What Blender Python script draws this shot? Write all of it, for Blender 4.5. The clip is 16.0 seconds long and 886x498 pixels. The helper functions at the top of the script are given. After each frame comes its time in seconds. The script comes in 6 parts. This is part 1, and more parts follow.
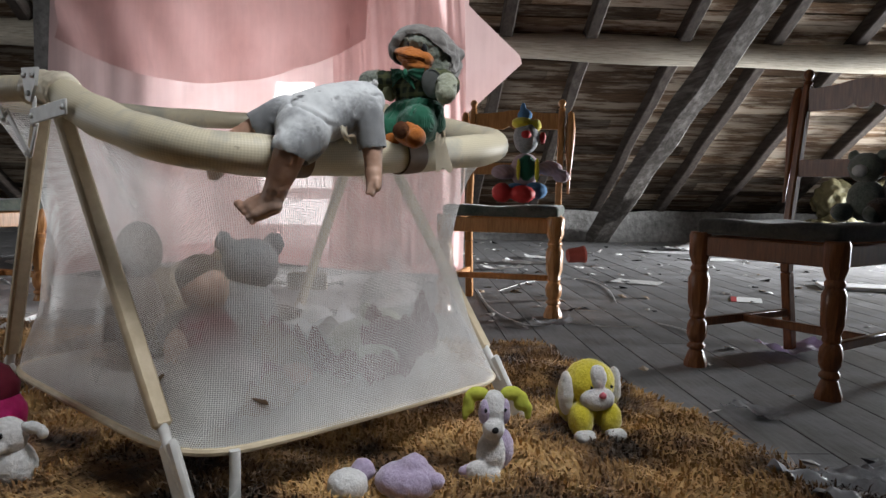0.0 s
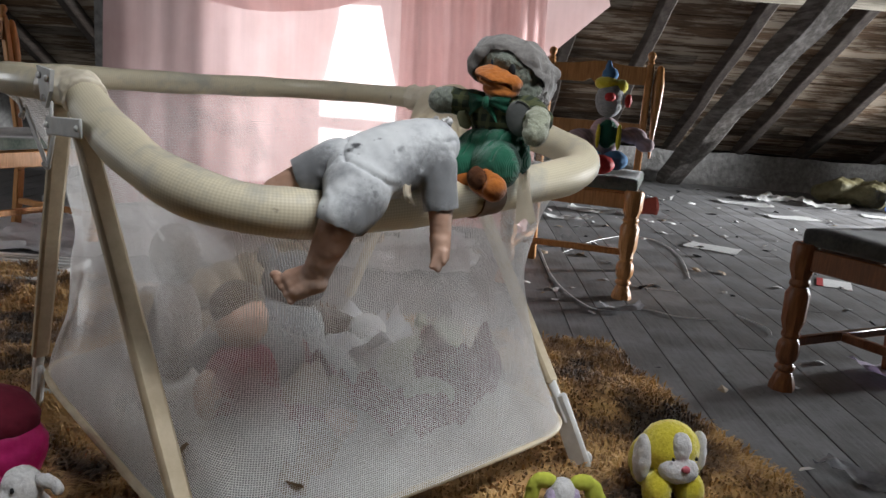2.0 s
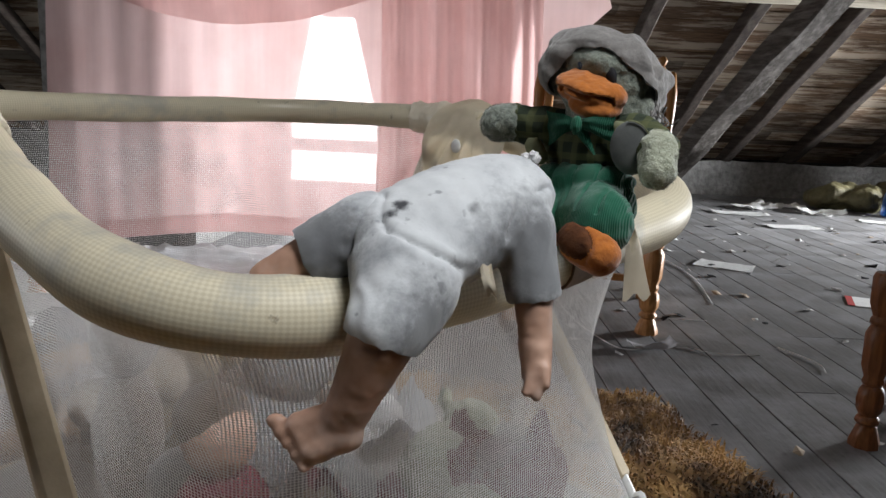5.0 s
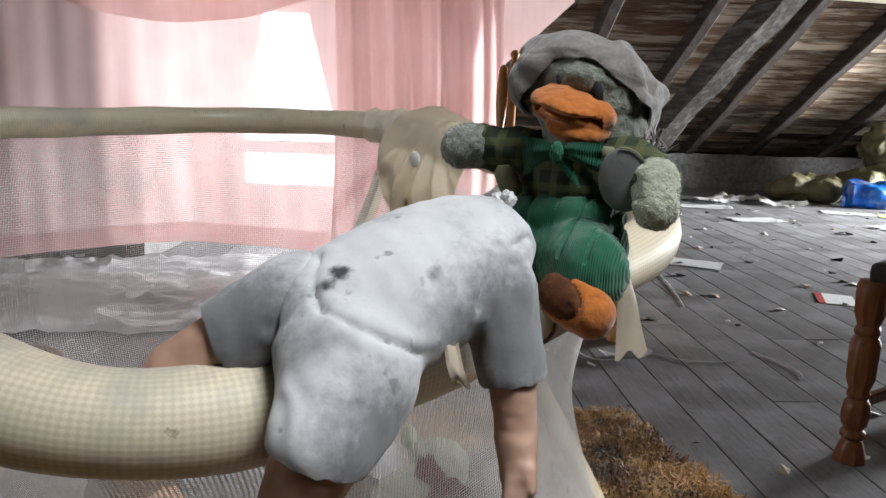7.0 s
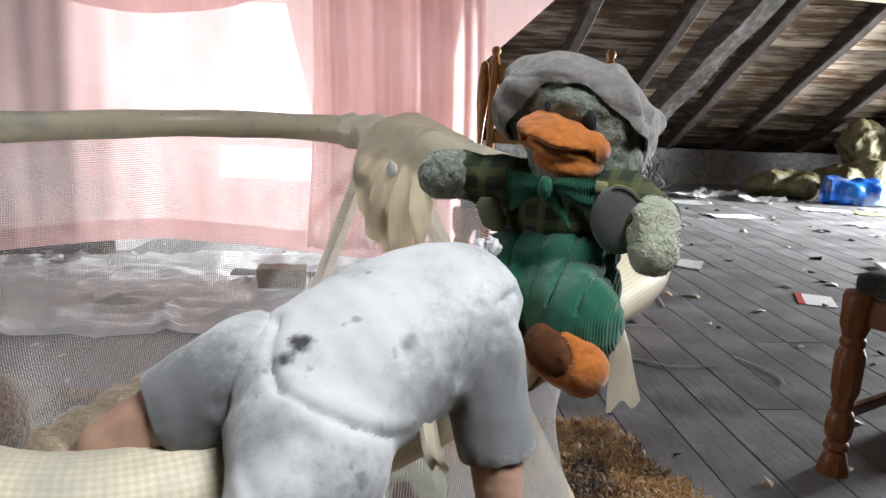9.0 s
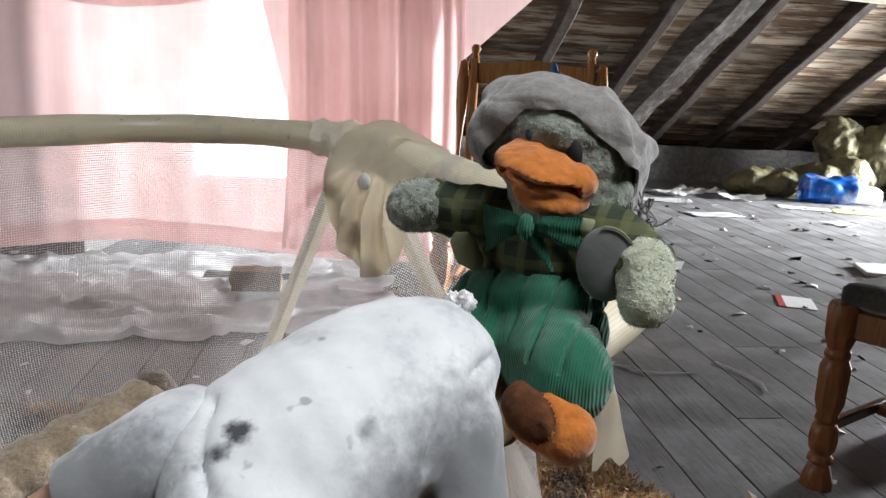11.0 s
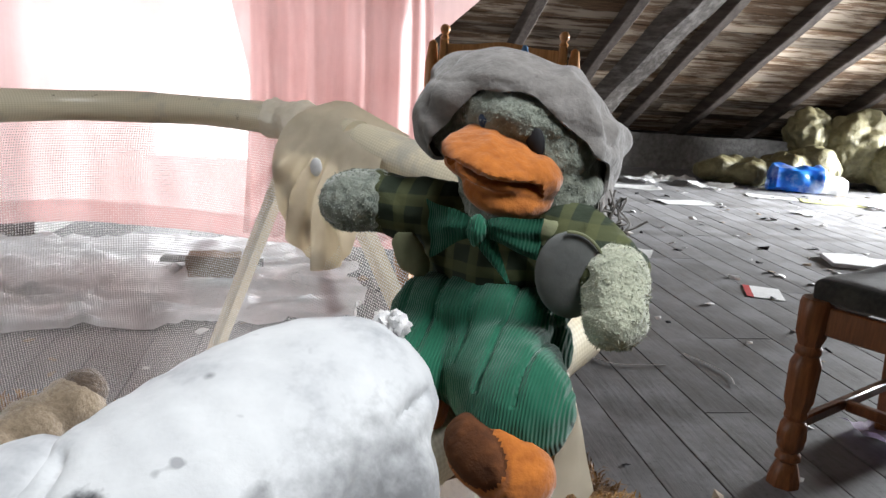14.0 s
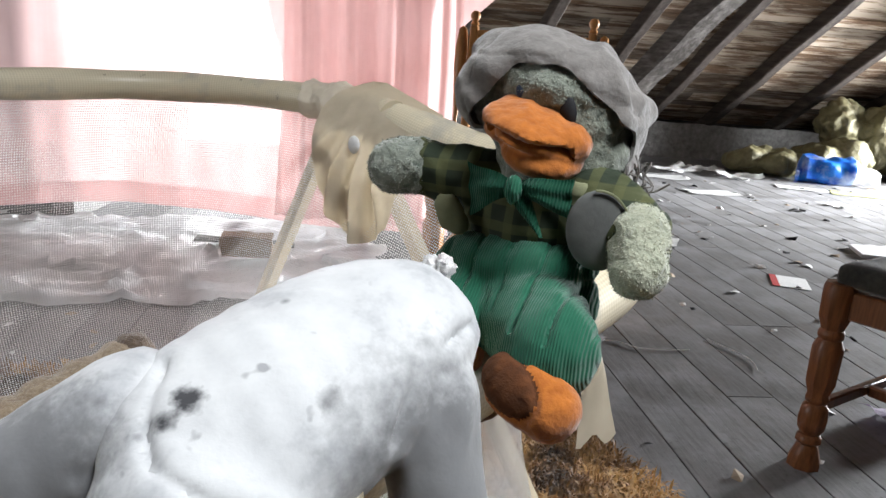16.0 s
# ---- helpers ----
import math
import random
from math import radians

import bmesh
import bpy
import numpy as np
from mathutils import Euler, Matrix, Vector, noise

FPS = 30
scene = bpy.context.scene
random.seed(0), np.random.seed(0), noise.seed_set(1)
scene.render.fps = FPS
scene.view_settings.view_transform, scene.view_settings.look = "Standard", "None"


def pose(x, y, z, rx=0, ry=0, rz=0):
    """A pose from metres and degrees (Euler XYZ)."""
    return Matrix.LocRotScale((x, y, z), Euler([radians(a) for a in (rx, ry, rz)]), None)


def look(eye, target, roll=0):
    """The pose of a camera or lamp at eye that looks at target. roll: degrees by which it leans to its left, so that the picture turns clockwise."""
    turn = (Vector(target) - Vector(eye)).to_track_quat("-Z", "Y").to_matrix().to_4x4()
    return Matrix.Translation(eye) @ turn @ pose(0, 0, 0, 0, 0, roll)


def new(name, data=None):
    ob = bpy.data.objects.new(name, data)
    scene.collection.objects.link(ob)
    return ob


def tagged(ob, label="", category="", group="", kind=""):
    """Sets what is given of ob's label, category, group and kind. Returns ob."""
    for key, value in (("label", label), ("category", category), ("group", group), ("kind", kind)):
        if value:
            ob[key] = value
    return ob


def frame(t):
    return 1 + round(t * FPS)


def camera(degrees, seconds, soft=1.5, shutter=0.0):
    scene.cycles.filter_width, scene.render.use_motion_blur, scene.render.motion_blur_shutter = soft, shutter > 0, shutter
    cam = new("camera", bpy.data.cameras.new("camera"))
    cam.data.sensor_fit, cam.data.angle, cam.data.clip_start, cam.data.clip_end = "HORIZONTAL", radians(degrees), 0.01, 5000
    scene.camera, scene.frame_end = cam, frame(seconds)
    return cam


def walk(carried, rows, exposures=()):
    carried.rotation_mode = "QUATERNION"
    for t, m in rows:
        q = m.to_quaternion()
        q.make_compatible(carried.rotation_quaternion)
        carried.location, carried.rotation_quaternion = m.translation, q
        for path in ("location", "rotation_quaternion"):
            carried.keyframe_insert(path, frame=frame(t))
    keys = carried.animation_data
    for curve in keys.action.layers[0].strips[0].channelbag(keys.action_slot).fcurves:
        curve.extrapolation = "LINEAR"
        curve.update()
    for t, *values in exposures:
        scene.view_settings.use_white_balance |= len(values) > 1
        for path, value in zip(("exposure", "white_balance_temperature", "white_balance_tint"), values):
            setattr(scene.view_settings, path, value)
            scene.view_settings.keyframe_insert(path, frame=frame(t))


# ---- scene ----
cam = camera(61.6, 16.0)
PATH = [
    (0, (0.124, -0.038, 0.581), (0.01, 1.952, 0.42), 1.1),
    (0.5, (0.126, 0.026, 0.653), (-0.012, 2.007, 0.409), 3.3),
    (1, (0.118, 0.1, 0.714), (-0.075, 2.06, 0.368), 4.3),
    (1.5, (0.092, 0.16, 0.789), (-0.142, 2.106, 0.392), 3.7),
    (2, (0.064, 0.222, 0.81), (-0.185, 2.162, 0.394), 4.4),
    (2.5, (0.015, 0.33, 0.784), (-0.215, 2.274, 0.373), 4.3),
    (3, (-0.027, 0.422, 0.78), (-0.228, 2.376, 0.4), 3.9),
    (3.5, (-0.057, 0.502, 0.789), (-0.246, 2.464, 0.45), 2.5),
    (4, (-0.078, 0.538, 0.794), (-0.274, 2.502, 0.469), 2.9),
    (4.2, (-0.083, 0.554, 0.799), (-0.279, 2.516, 0.464), 3.0),
    (6.3, (-0.111, 0.685, 0.823), (-0.213, 2.642, 0.428), 2.0),
    (6.5, (-0.107, 0.71, 0.828), (-0.197, 2.668, 0.435), 2.1),
    (7, (-0.106, 0.743, 0.837), (-0.184, 2.703, 0.448), 1.8),
    (7.5, (-0.107, 0.758, 0.848), (-0.183, 2.718, 0.456), 2.0),
    (8, (-0.106, 0.77, 0.857), (-0.171, 2.728, 0.45), 2.5),
    (8.5, (-0.109, 0.791, 0.862), (-0.148, 2.748, 0.452), 2.4),
    (9, (-0.108, 0.808, 0.868), (-0.13, 2.765, 0.453), 2.4),
    (11.5, (-0.1, 0.893, 0.897), (-0.051, 2.844, 0.462), 2.7),
    (12, (-0.096, 0.91, 0.901), (-0.025, 2.86, 0.461), 2.6),
    (12.5, (-0.09, 0.923, 0.902), (0.01, 2.871, 0.461), 3.0),
    (13, (-0.088, 0.935, 0.9), (0.027, 2.882, 0.457), 3.1),
    (13.5, (-0.083, 0.944, 0.894), (0.037, 2.888, 0.441), 3.4),
    (14, (-0.081, 0.956, 0.889), (0.031, 2.897, 0.419), 4.0),
    (14.5, (-0.079, 0.964, 0.881), (0.009, 2.902, 0.395), 4.4),
    (15, (-0.081, 0.949, 0.879), (-0.003, 2.884, 0.381), 4.2),
    (15.5, (-0.086, 0.929, 0.877), (-0.023, 2.862, 0.369), 4.2),
    (16, (-0.092, 0.905, 0.879), (-0.044, 2.841, 0.376), 4.4),
]
walk(cam, [(t, look(eye, target, roll)) for t, eye, target, roll in PATH],
     exposures=((0, -0.16), (3, -0.26), (4, -0.22), (6.5, -0.04), (8, 0.20), (9, 0.22), (12.5, 0.12), (14.5, 0.38), (16, 0.44)))

# ---- world, daylight ----
SUN_EL, SUN_ROT = 38, 20
world = bpy.data.worlds.new("sky")
scene.world = world
world.use_nodes = True
wn = world.node_tree.nodes
sky = wn.new("ShaderNodeTexSky")
sky.sky_type, sky.sun_disc = "NISHITA", False
sky.sun_elevation, sky.sun_rotation = radians(SUN_EL), radians(SUN_ROT)
wn["Background"].inputs["Strength"].default_value = 0.12
world.node_tree.links.new(sky.outputs[0], wn["Background"].inputs["Color"])


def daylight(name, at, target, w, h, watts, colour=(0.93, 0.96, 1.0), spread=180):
    """The sky's light in the opening of a window, seen or assumed."""
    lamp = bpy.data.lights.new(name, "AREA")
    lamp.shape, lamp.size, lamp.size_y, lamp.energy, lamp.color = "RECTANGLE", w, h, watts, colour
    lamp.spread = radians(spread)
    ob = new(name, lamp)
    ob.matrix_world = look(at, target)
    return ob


# the house stands a little turned against the walk
HOUSE = pose(0, 0, 0, 0, 0, 6)
EAVE, RIDGE, PITCH, FOOT = 8.85, 2.3, 0.55, 0.38   # far eave, ridge (house y), slope, height of the roof's foot
NEAR_EAVE = 2 * RIDGE - EAVE
X0, X1 = -5.0, 7.5                                  # the gables


def roof_z(y):
    return FOOT + PITCH * min(EAVE - y, y - NEAR_EAVE)


# window behind the curtain; unseen, assumed: roof light over the pen, windows in both gables
WIN = (-1.57, -0.95, 5.30, 0.27, 1.36)               # x0, x1, y, z0, z1
daylight("window_daylight", (-1.26, WIN[2] - 0.03, 0.82), (-1.0, 0, 0.30), 0.56, 1.0, 15)
ASSUMED_SKYLIGHT = (0.4, 1.5, -0.1, 1.0)                 # house x0, x1, y0, y1
# unseen fill, added above the pen; narrow spread keeps it off the floor
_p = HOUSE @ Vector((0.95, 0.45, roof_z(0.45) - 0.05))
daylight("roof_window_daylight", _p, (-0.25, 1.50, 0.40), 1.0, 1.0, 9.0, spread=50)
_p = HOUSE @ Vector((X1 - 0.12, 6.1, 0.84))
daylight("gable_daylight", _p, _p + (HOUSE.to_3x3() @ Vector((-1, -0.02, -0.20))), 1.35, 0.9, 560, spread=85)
# unseen west window, added to brighten the floor before the curtain
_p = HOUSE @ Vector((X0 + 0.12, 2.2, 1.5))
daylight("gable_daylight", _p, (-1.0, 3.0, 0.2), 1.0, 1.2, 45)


# ---- materials ----
def material(name, rough=0.8, metal=0.0):
    m = bpy.data.materials.new(name)
    m.use_nodes = True
    b = m.node_tree.nodes["Principled BSDF"]
    b.inputs["Roughness"].default_value, b.inputs["Metallic"].default_value = rough, metal
    b.inputs["Specular IOR Level"].default_value = 0.35
    return m, m.node_tree.nodes, m.node_tree.links, b


def rgb(c):
    return (*c, 1.0)


def coords(nt, ln, scale=(1, 1, 1), kind="Object"):
    tc, mp = nt.new("ShaderNodeTexCoord"), nt.new("ShaderNodeMapping")
    mp.inputs["Scale"].default_value = scale
    ln.new(tc.outputs[kind], mp.inputs["Vector"])
    return mp.outputs[0]


def noise_tex(nt, ln, vec, scale, detail=4.0, rough=0.6):
    n = nt.new("ShaderNodeTexNoise")
    n.inputs["Scale"].default_value, n.inputs["Detail"].default_value, n.inputs["Roughness"].default_value = scale, detail, rough
    ln.new(vec, n.inputs["Vector"])
    return n.outputs["Fac"]


def ramp(nt, ln, fac, stops):
    r = nt.new("ShaderNodeValToRGB")
    el = r.color_ramp.elements
    while len(el) < len(stops):
        el.new(0.5)
    for e, (p, c) in zip(el, stops):
        e.position, e.color = p, rgb(c)
    ln.new(fac, r.inputs["Fac"])
    return r.outputs["Color"]


def mix(nt, ln, fac, a, b, blend="MIX"):
    m = nt.new("ShaderNodeMix")
    m.data_type, m.blend_type = "RGBA", blend
    for sock, v in ((m.inputs[0], fac), (m.inputs[6], a), (m.inputs[7], b)):
        if isinstance(v, (int, float)):
            sock.default_value = v
        elif isinstance(v, tuple):
            sock.default_value = rgb(v)
        else:
            ln.new(v, sock)
    return m.outputs[2]


def bump(nt, ln, b, height, strength=0.3, dist=0.005):
    n = nt.new("ShaderNodeBump")
    n.inputs["Strength"].default_value, n.inputs["Distance"].default_value = strength, dist
    ln.new(height, n.inputs["Height"])
    ln.new(n.outputs[0], b.inputs["Normal"])


def two_scale(name, dark, light, fine=60.0, coarse=6.0, rough=0.85, stain=(0.1, 0.09, 0.08), stained=0.35, stretch=(1, 1, 1), bumpy=0.3, dist=0.004,
              vary=0.0, island=False, metal=0.0, sheen=0.0):
    """Colour between dark and light by fine and coarse noise, with stains; vary: how much single pieces differ."""
    m, nt, ln, b = material(name, rough, metal)
    v = coords(nt, ln, stretch)
    f, c = noise_tex(nt, ln, v, fine), noise_tex(nt, ln, v, coarse)
    col = ramp(nt, ln, f, [(0.3, dark), (0.7, light)])
    mask = ramp(nt, ln, c, [(0.48, (0, 0, 0)), (0.72, (stained,) * 3)])
    col = mix(nt, ln, mask, col, stain)
    if vary:
        src = nt.new("ShaderNodeNewGeometry").outputs["Random Per Island"] if island else nt.new("ShaderNodeObjectInfo").outputs["Random"]
        tone = ramp(nt, ln, src, [(0.0, (1 - vary,) * 3), (1.0, (1.0,) * 3)])
        col = mix(nt, ln, 1.0, col, tone, "MULTIPLY")
    ln.new(col, b.inputs["Base Color"])
    if sheen:
        b.inputs["Sheen Weight"].default_value = sheen
    bump(nt, ln, b, f, bumpy, dist)
    return m


def board_material(name, dark, light, pale, vary, island):
    """Old sawn boards: long grain, dark stains, patches of pale peeling whitewash."""
    m, nt, ln, b = material(name, 0.9)
    v, w = coords(nt, ln, (3, 40, 40)), coords(nt, ln, (0.9, 7, 7))
    g, s = noise_tex(nt, ln, v, 2.5, 6), noise_tex(nt, ln, w, 1.5, 6, 0.72)
    col = ramp(nt, ln, g, [(0.3, dark), (0.7, light)])
    col = mix(nt, ln, ramp(nt, ln, s, [(0.47, (0, 0, 0)), (0.56, (0.85,) * 3)]), col, pale)
    src = nt.new("ShaderNodeNewGeometry").outputs["Random Per Island"] if island else nt.new("ShaderNodeObjectInfo").outputs["Random"]
    col = mix(nt, ln, 1.0, col, ramp(nt, ln, src, [(0, (1 - vary,) * 3), (1, (1, 1, 1))]), "MULTIPLY")
    ln.new(col, b.inputs["Base Color"])
    bump(nt, ln, b, g, 0.5, 0.004)
    return m


def floor_material():
    m, nt, ln, b = material("dusty_plank", 0.7)
    v, w = coords(nt, ln, (30, 2.0, 30)), coords(nt, ln, (1, 1, 1))
    g, s, d = noise_tex(nt, ln, v, 3, 6), noise_tex(nt, ln, w, 3.5, 6, 0.7), noise_tex(nt, ln, w, 55, 3)
    col = ramp(nt, ln, g, [(0.28, (0.09, 0.086, 0.084)), (0.72, (0.20, 0.196, 0.194))])
    col = mix(nt, ln, ramp(nt, ln, s, [(0.40, (0, 0, 0)), (0.64, (0.8,) * 3)]), col, (0.30, 0.30, 0.31))
    col = mix(nt, ln, ramp(nt, ln, d, [(0.62, (0, 0, 0)), (0.72, (0.5,) * 3)]), col, (0.05, 0.048, 0.045))
    src = nt.new("ShaderNodeObjectInfo").outputs["Random"]
    col = mix(nt, ln, 1.0, col, ramp(nt, ln, src, [(0, (0.72,) * 3), (1, (1, 1, 1))]), "MULTIPLY")
    ln.new(col, b.inputs["Base Color"])
    ln.new(ramp(nt, ln, s, [(0.3, (0.42,) * 3), (0.7, (0.72,) * 3)]), b.inputs["Roughness"])
    bump(nt, ln, b, g, 0.35, 0.003)
    return m


def sheer(name, colour, clear, through_light, fold=(14, 14, 0.8)):
    """Thin cloth: part of the light passes straight, part is scattered through."""
    m, nt, ln, b = material(name, 0.9)
    v = coords(nt, ln, (1, 1, 1))
    st, gr = noise_tex(nt, ln, v, 2.2, 5), noise_tex(nt, ln, coords(nt, ln, fold), 2.0, 3)
    col = mix(nt, ln, ramp(nt, ln, st, [(0.42, (0, 0, 0)), (0.75, (0.55,) * 3)]), colour, tuple(c * f for c, f in zip(colour, (0.72, 0.55, 0.5))))
    # noise streaks multiply the shade of folds into the colour
    col = mix(nt, ln, 0.16, col, ramp(nt, ln, gr, [(0.35, (0.55,) * 3), (0.65, (1, 1, 1))]), "MULTIPLY")
    ln.new(col, b.inputs["Base Color"])
    tr, tp = nt.new("ShaderNodeBsdfTranslucent"), nt.new("ShaderNodeBsdfTransparent")
    ln.new(col, tr.inputs["Color"])
    a, c = nt.new("ShaderNodeMixShader"), nt.new("ShaderNodeMixShader")
    a.inputs[0].default_value, c.inputs[0].default_value = through_light, clear
    ln.new(b.outputs[0], a.inputs[1]), ln.new(tr.outputs[0], a.inputs[2])
    ln.new(a.outputs[0], c.inputs[1]), ln.new(tp.outputs[0], c.inputs[2])
    ln.new(c.outputs[0], nt["Material Output"].inputs["Surface"])
    return m


def netting(name, pitch=0.0036, open_part=0.66, colour=(0.84, 0.83, 0.81), low=0.45):
    """Knitted net: round holes in staggered rows, threads that let some light through, dusty patches where the holes are clogged."""
    m, nt, ln, b = material(name, 0.8)
    v = coords(nt, ln, (1 / pitch, 1 / pitch, 1), "UV")
    vor = nt.new("ShaderNodeTexVoronoi")
    vor.inputs["Scale"].default_value, vor.inputs["Randomness"].default_value = 1.0, 0.12
    vor.voronoi_dimensions = "2D"
    ln.new(v, vor.inputs["Vector"])
    hole = nt.new("ShaderNodeMath")
    hole.operation = "LESS_THAN"
    ln.new(vor.outputs["Distance"], hole.inputs[0])
    hole.inputs[1].default_value = math.sqrt(open_part / math.pi)
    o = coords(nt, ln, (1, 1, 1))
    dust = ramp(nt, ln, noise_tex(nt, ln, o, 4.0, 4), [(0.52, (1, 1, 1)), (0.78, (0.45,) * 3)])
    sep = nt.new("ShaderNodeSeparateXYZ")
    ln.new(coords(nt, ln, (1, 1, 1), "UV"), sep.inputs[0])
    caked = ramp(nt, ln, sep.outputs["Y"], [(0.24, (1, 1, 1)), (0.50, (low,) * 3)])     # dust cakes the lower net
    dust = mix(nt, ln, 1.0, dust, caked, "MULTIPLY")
    mul = nt.new("ShaderNodeMath")
    mul.operation = "MULTIPLY"
    ln.new(hole.outputs[0], mul.inputs[0]), ln.new(dust, mul.inputs[1])
    col = ramp(nt, ln, noise_tex(nt, ln, o, 9, 4), [(0.3, tuple(c * 0.75 for c in colour)), (0.7, colour)])
    ln.new(col, b.inputs["Base Color"])
    tr, tp = nt.new("ShaderNodeBsdfTranslucent"), nt.new("ShaderNodeBsdfTransparent")
    ln.new(col, tr.inputs["Color"])
    a, c = nt.new("ShaderNodeMixShader"), nt.new("ShaderNodeMixShader")
    a.inputs[0].default_value = 0.5
    ln.new(b.outputs[0], a.inputs[1]), ln.new(tr.outputs[0], a.inputs[2])
    ln.new(mul.outputs[0], c.inputs[0]), ln.new(a.outputs[0], c.inputs[1]), ln.new(tp.outputs[0], c.inputs[2])
    ln.new(c.outputs[0], nt["Material Output"].inputs["Surface"])
    return m


def plain(name, colour, rough=0.7, metal=0.0, fine=80, bumpy=0.15, stained=0.25, **k):
    return two_scale(name, tuple(c * 0.8 for c in colour), colour, fine, 7, rough, tuple(c * 0.45 for c in colour), stained, bumpy=bumpy, metal=metal, **k)


def ribbed(name, colour, pitch, direction="X", rough=0.85):
    """Corduroy or knitted rib."""
    m, nt, ln, b = material(name, rough)
    v = coords(nt, ln, (1, 1, 1))
    w = nt.new("ShaderNodeTexWave")
    w.bands_direction = direction
    w.inputs["Scale"].default_value = 2 * math.pi / (20 * pitch)
    w.inputs["Distortion"].default_value, w.inputs["Detail Scale"].default_value = 0.6, 2.0
    ln.new(v, w.inputs["Vector"])
    st = noise_tex(nt, ln, v, 14, 4)
    col = ramp(nt, ln, w.outputs["Fac"], [(0.0, tuple(c * 0.82 for c in colour)), (1.0, colour)])
    col = mix(nt, ln, ramp(nt, ln, st, [(0.5, (0, 0, 0)), (0.8, (0.4,) * 3)]), col, tuple(c * 0.6 + 0.03 for c in colour))
    ln.new(col, b.inputs["Base Color"])
    b.inputs["Sheen Weight"].default_value = 0.2
    bump(nt, ln, b, w.outputs["Fac"], 0.5, 0.0015)
    return m


def checked(name, base, bands, pitch):
    """Woven tartan."""
    m, nt, ln, b = material(name, 0.9)
    v = coords(nt, ln, (1, 1, 1))
    col = base
    for d in ("X", "Z"):
        w = nt.new("ShaderNodeTexWave")
        w.bands_direction = d
        w.inputs["Scale"].default_value = 2 * math.pi / (20 * pitch)
        w.inputs["Distortion"].default_value = 0.8
        ln.new(v, w.inputs["Vector"])
        col = mix(nt, ln, ramp(nt, ln, w.outputs["Fac"], [(0.62, (0, 0, 0)), (0.72, (0.6,) * 3)]), col, bands)
    ln.new(col, b.inputs["Base Color"])
    bump(nt, ln, b, noise_tex(nt, ln, v, 300, 2), 0.3, 0.001)
    return m


def doll_cloth():
    """White cotton gone grey, with black mould spots, painted shade in a crease and undersides, and fine specks."""
    m, nt, ln, b = material("dusty_white_cotton", 0.95)
    v = coords(nt, ln)
    f, c, w = noise_tex(nt, ln, v, 400, 3), noise_tex(nt, ln, v, 17, 5, 0.65), noise_tex(nt, ln, v, 120, 3)
    col = ramp(nt, ln, c, [(0.34, (0.34, 0.35, 0.365)), (0.48, (0.52, 0.53, 0.535)), (0.66, (0.60, 0.61, 0.61))])
    speck = noise_tex(nt, ln, v, 75, 2, 0.4)
    col = mix(nt, ln, ramp(nt, ln, speck, [(0.70, (0, 0, 0)), (0.76, (0.6,) * 3)]), col, (0.16, 0.16, 0.17))
    # fourth to sixth spot paint the shaded gap at the far leg's joint
    for at, r in (((-0.188, 1.199, 0.724), 0.0105), ((-0.195, 1.189, 0.720), 0.0085), ((-0.127, 1.201, 0.732), 0.0062), ((-0.219, 1.203, 0.711), 0.0062), ((-0.214, 1.214, 0.720), 0.0050), ((-0.223, 1.192, 0.700), 0.0055), ((-0.158, 1.25, 0.757), 0.0016), ((-0.11, 1.235, 0.757), 0.0018)):
        d = nt.new("ShaderNodeVectorMath")
        d.operation = "DISTANCE"
        ln.new(v, d.inputs[0])
        d.inputs[1].default_value = at
        q = nt.new("ShaderNodeMath")
        q.operation = "MULTIPLY_ADD"
        ln.new(w, q.inputs[0])
        q.inputs[1].default_value = r * 0.9
        ln.new(d.outputs["Value"], q.inputs[2])
        col = mix(nt, ln, ramp(nt, ln, q.outputs[0], [(r * 1.15, (0.95,) * 3), (r * 1.40, (0, 0, 0))]), col, (0.02, 0.02, 0.024))
    for at, r in (((-0.07, 1.22, 0.687), 0.058), ((-0.262, 1.19, 0.692), 0.042), ((-0.236, 1.2, 0.685), 0.036), ((-0.150, 1.135, 0.640), 0.042), ((-0.225, 1.125, 0.625), 0.020)):     # grey grime, and shade of sleeve and undersides put into the colour
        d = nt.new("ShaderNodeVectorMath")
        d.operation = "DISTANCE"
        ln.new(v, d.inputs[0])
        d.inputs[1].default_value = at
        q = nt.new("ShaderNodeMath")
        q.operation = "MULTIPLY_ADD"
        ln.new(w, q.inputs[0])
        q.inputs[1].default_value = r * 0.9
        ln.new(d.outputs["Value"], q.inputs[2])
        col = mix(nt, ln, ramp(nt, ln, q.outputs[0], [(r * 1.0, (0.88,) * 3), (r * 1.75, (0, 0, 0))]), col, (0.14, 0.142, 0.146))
    ln.new(col, b.inputs["Base Color"])
    b.inputs["Sheen Weight"].default_value = 0.25
    wr = noise_tex(nt, ln, coords(nt, ln, (1, 1.6, 1)), 34, 3, 0.5)
    bump(nt, ln, b, mix(nt, ln, 0.12, wr, f), 0.4, 0.003)
    return m


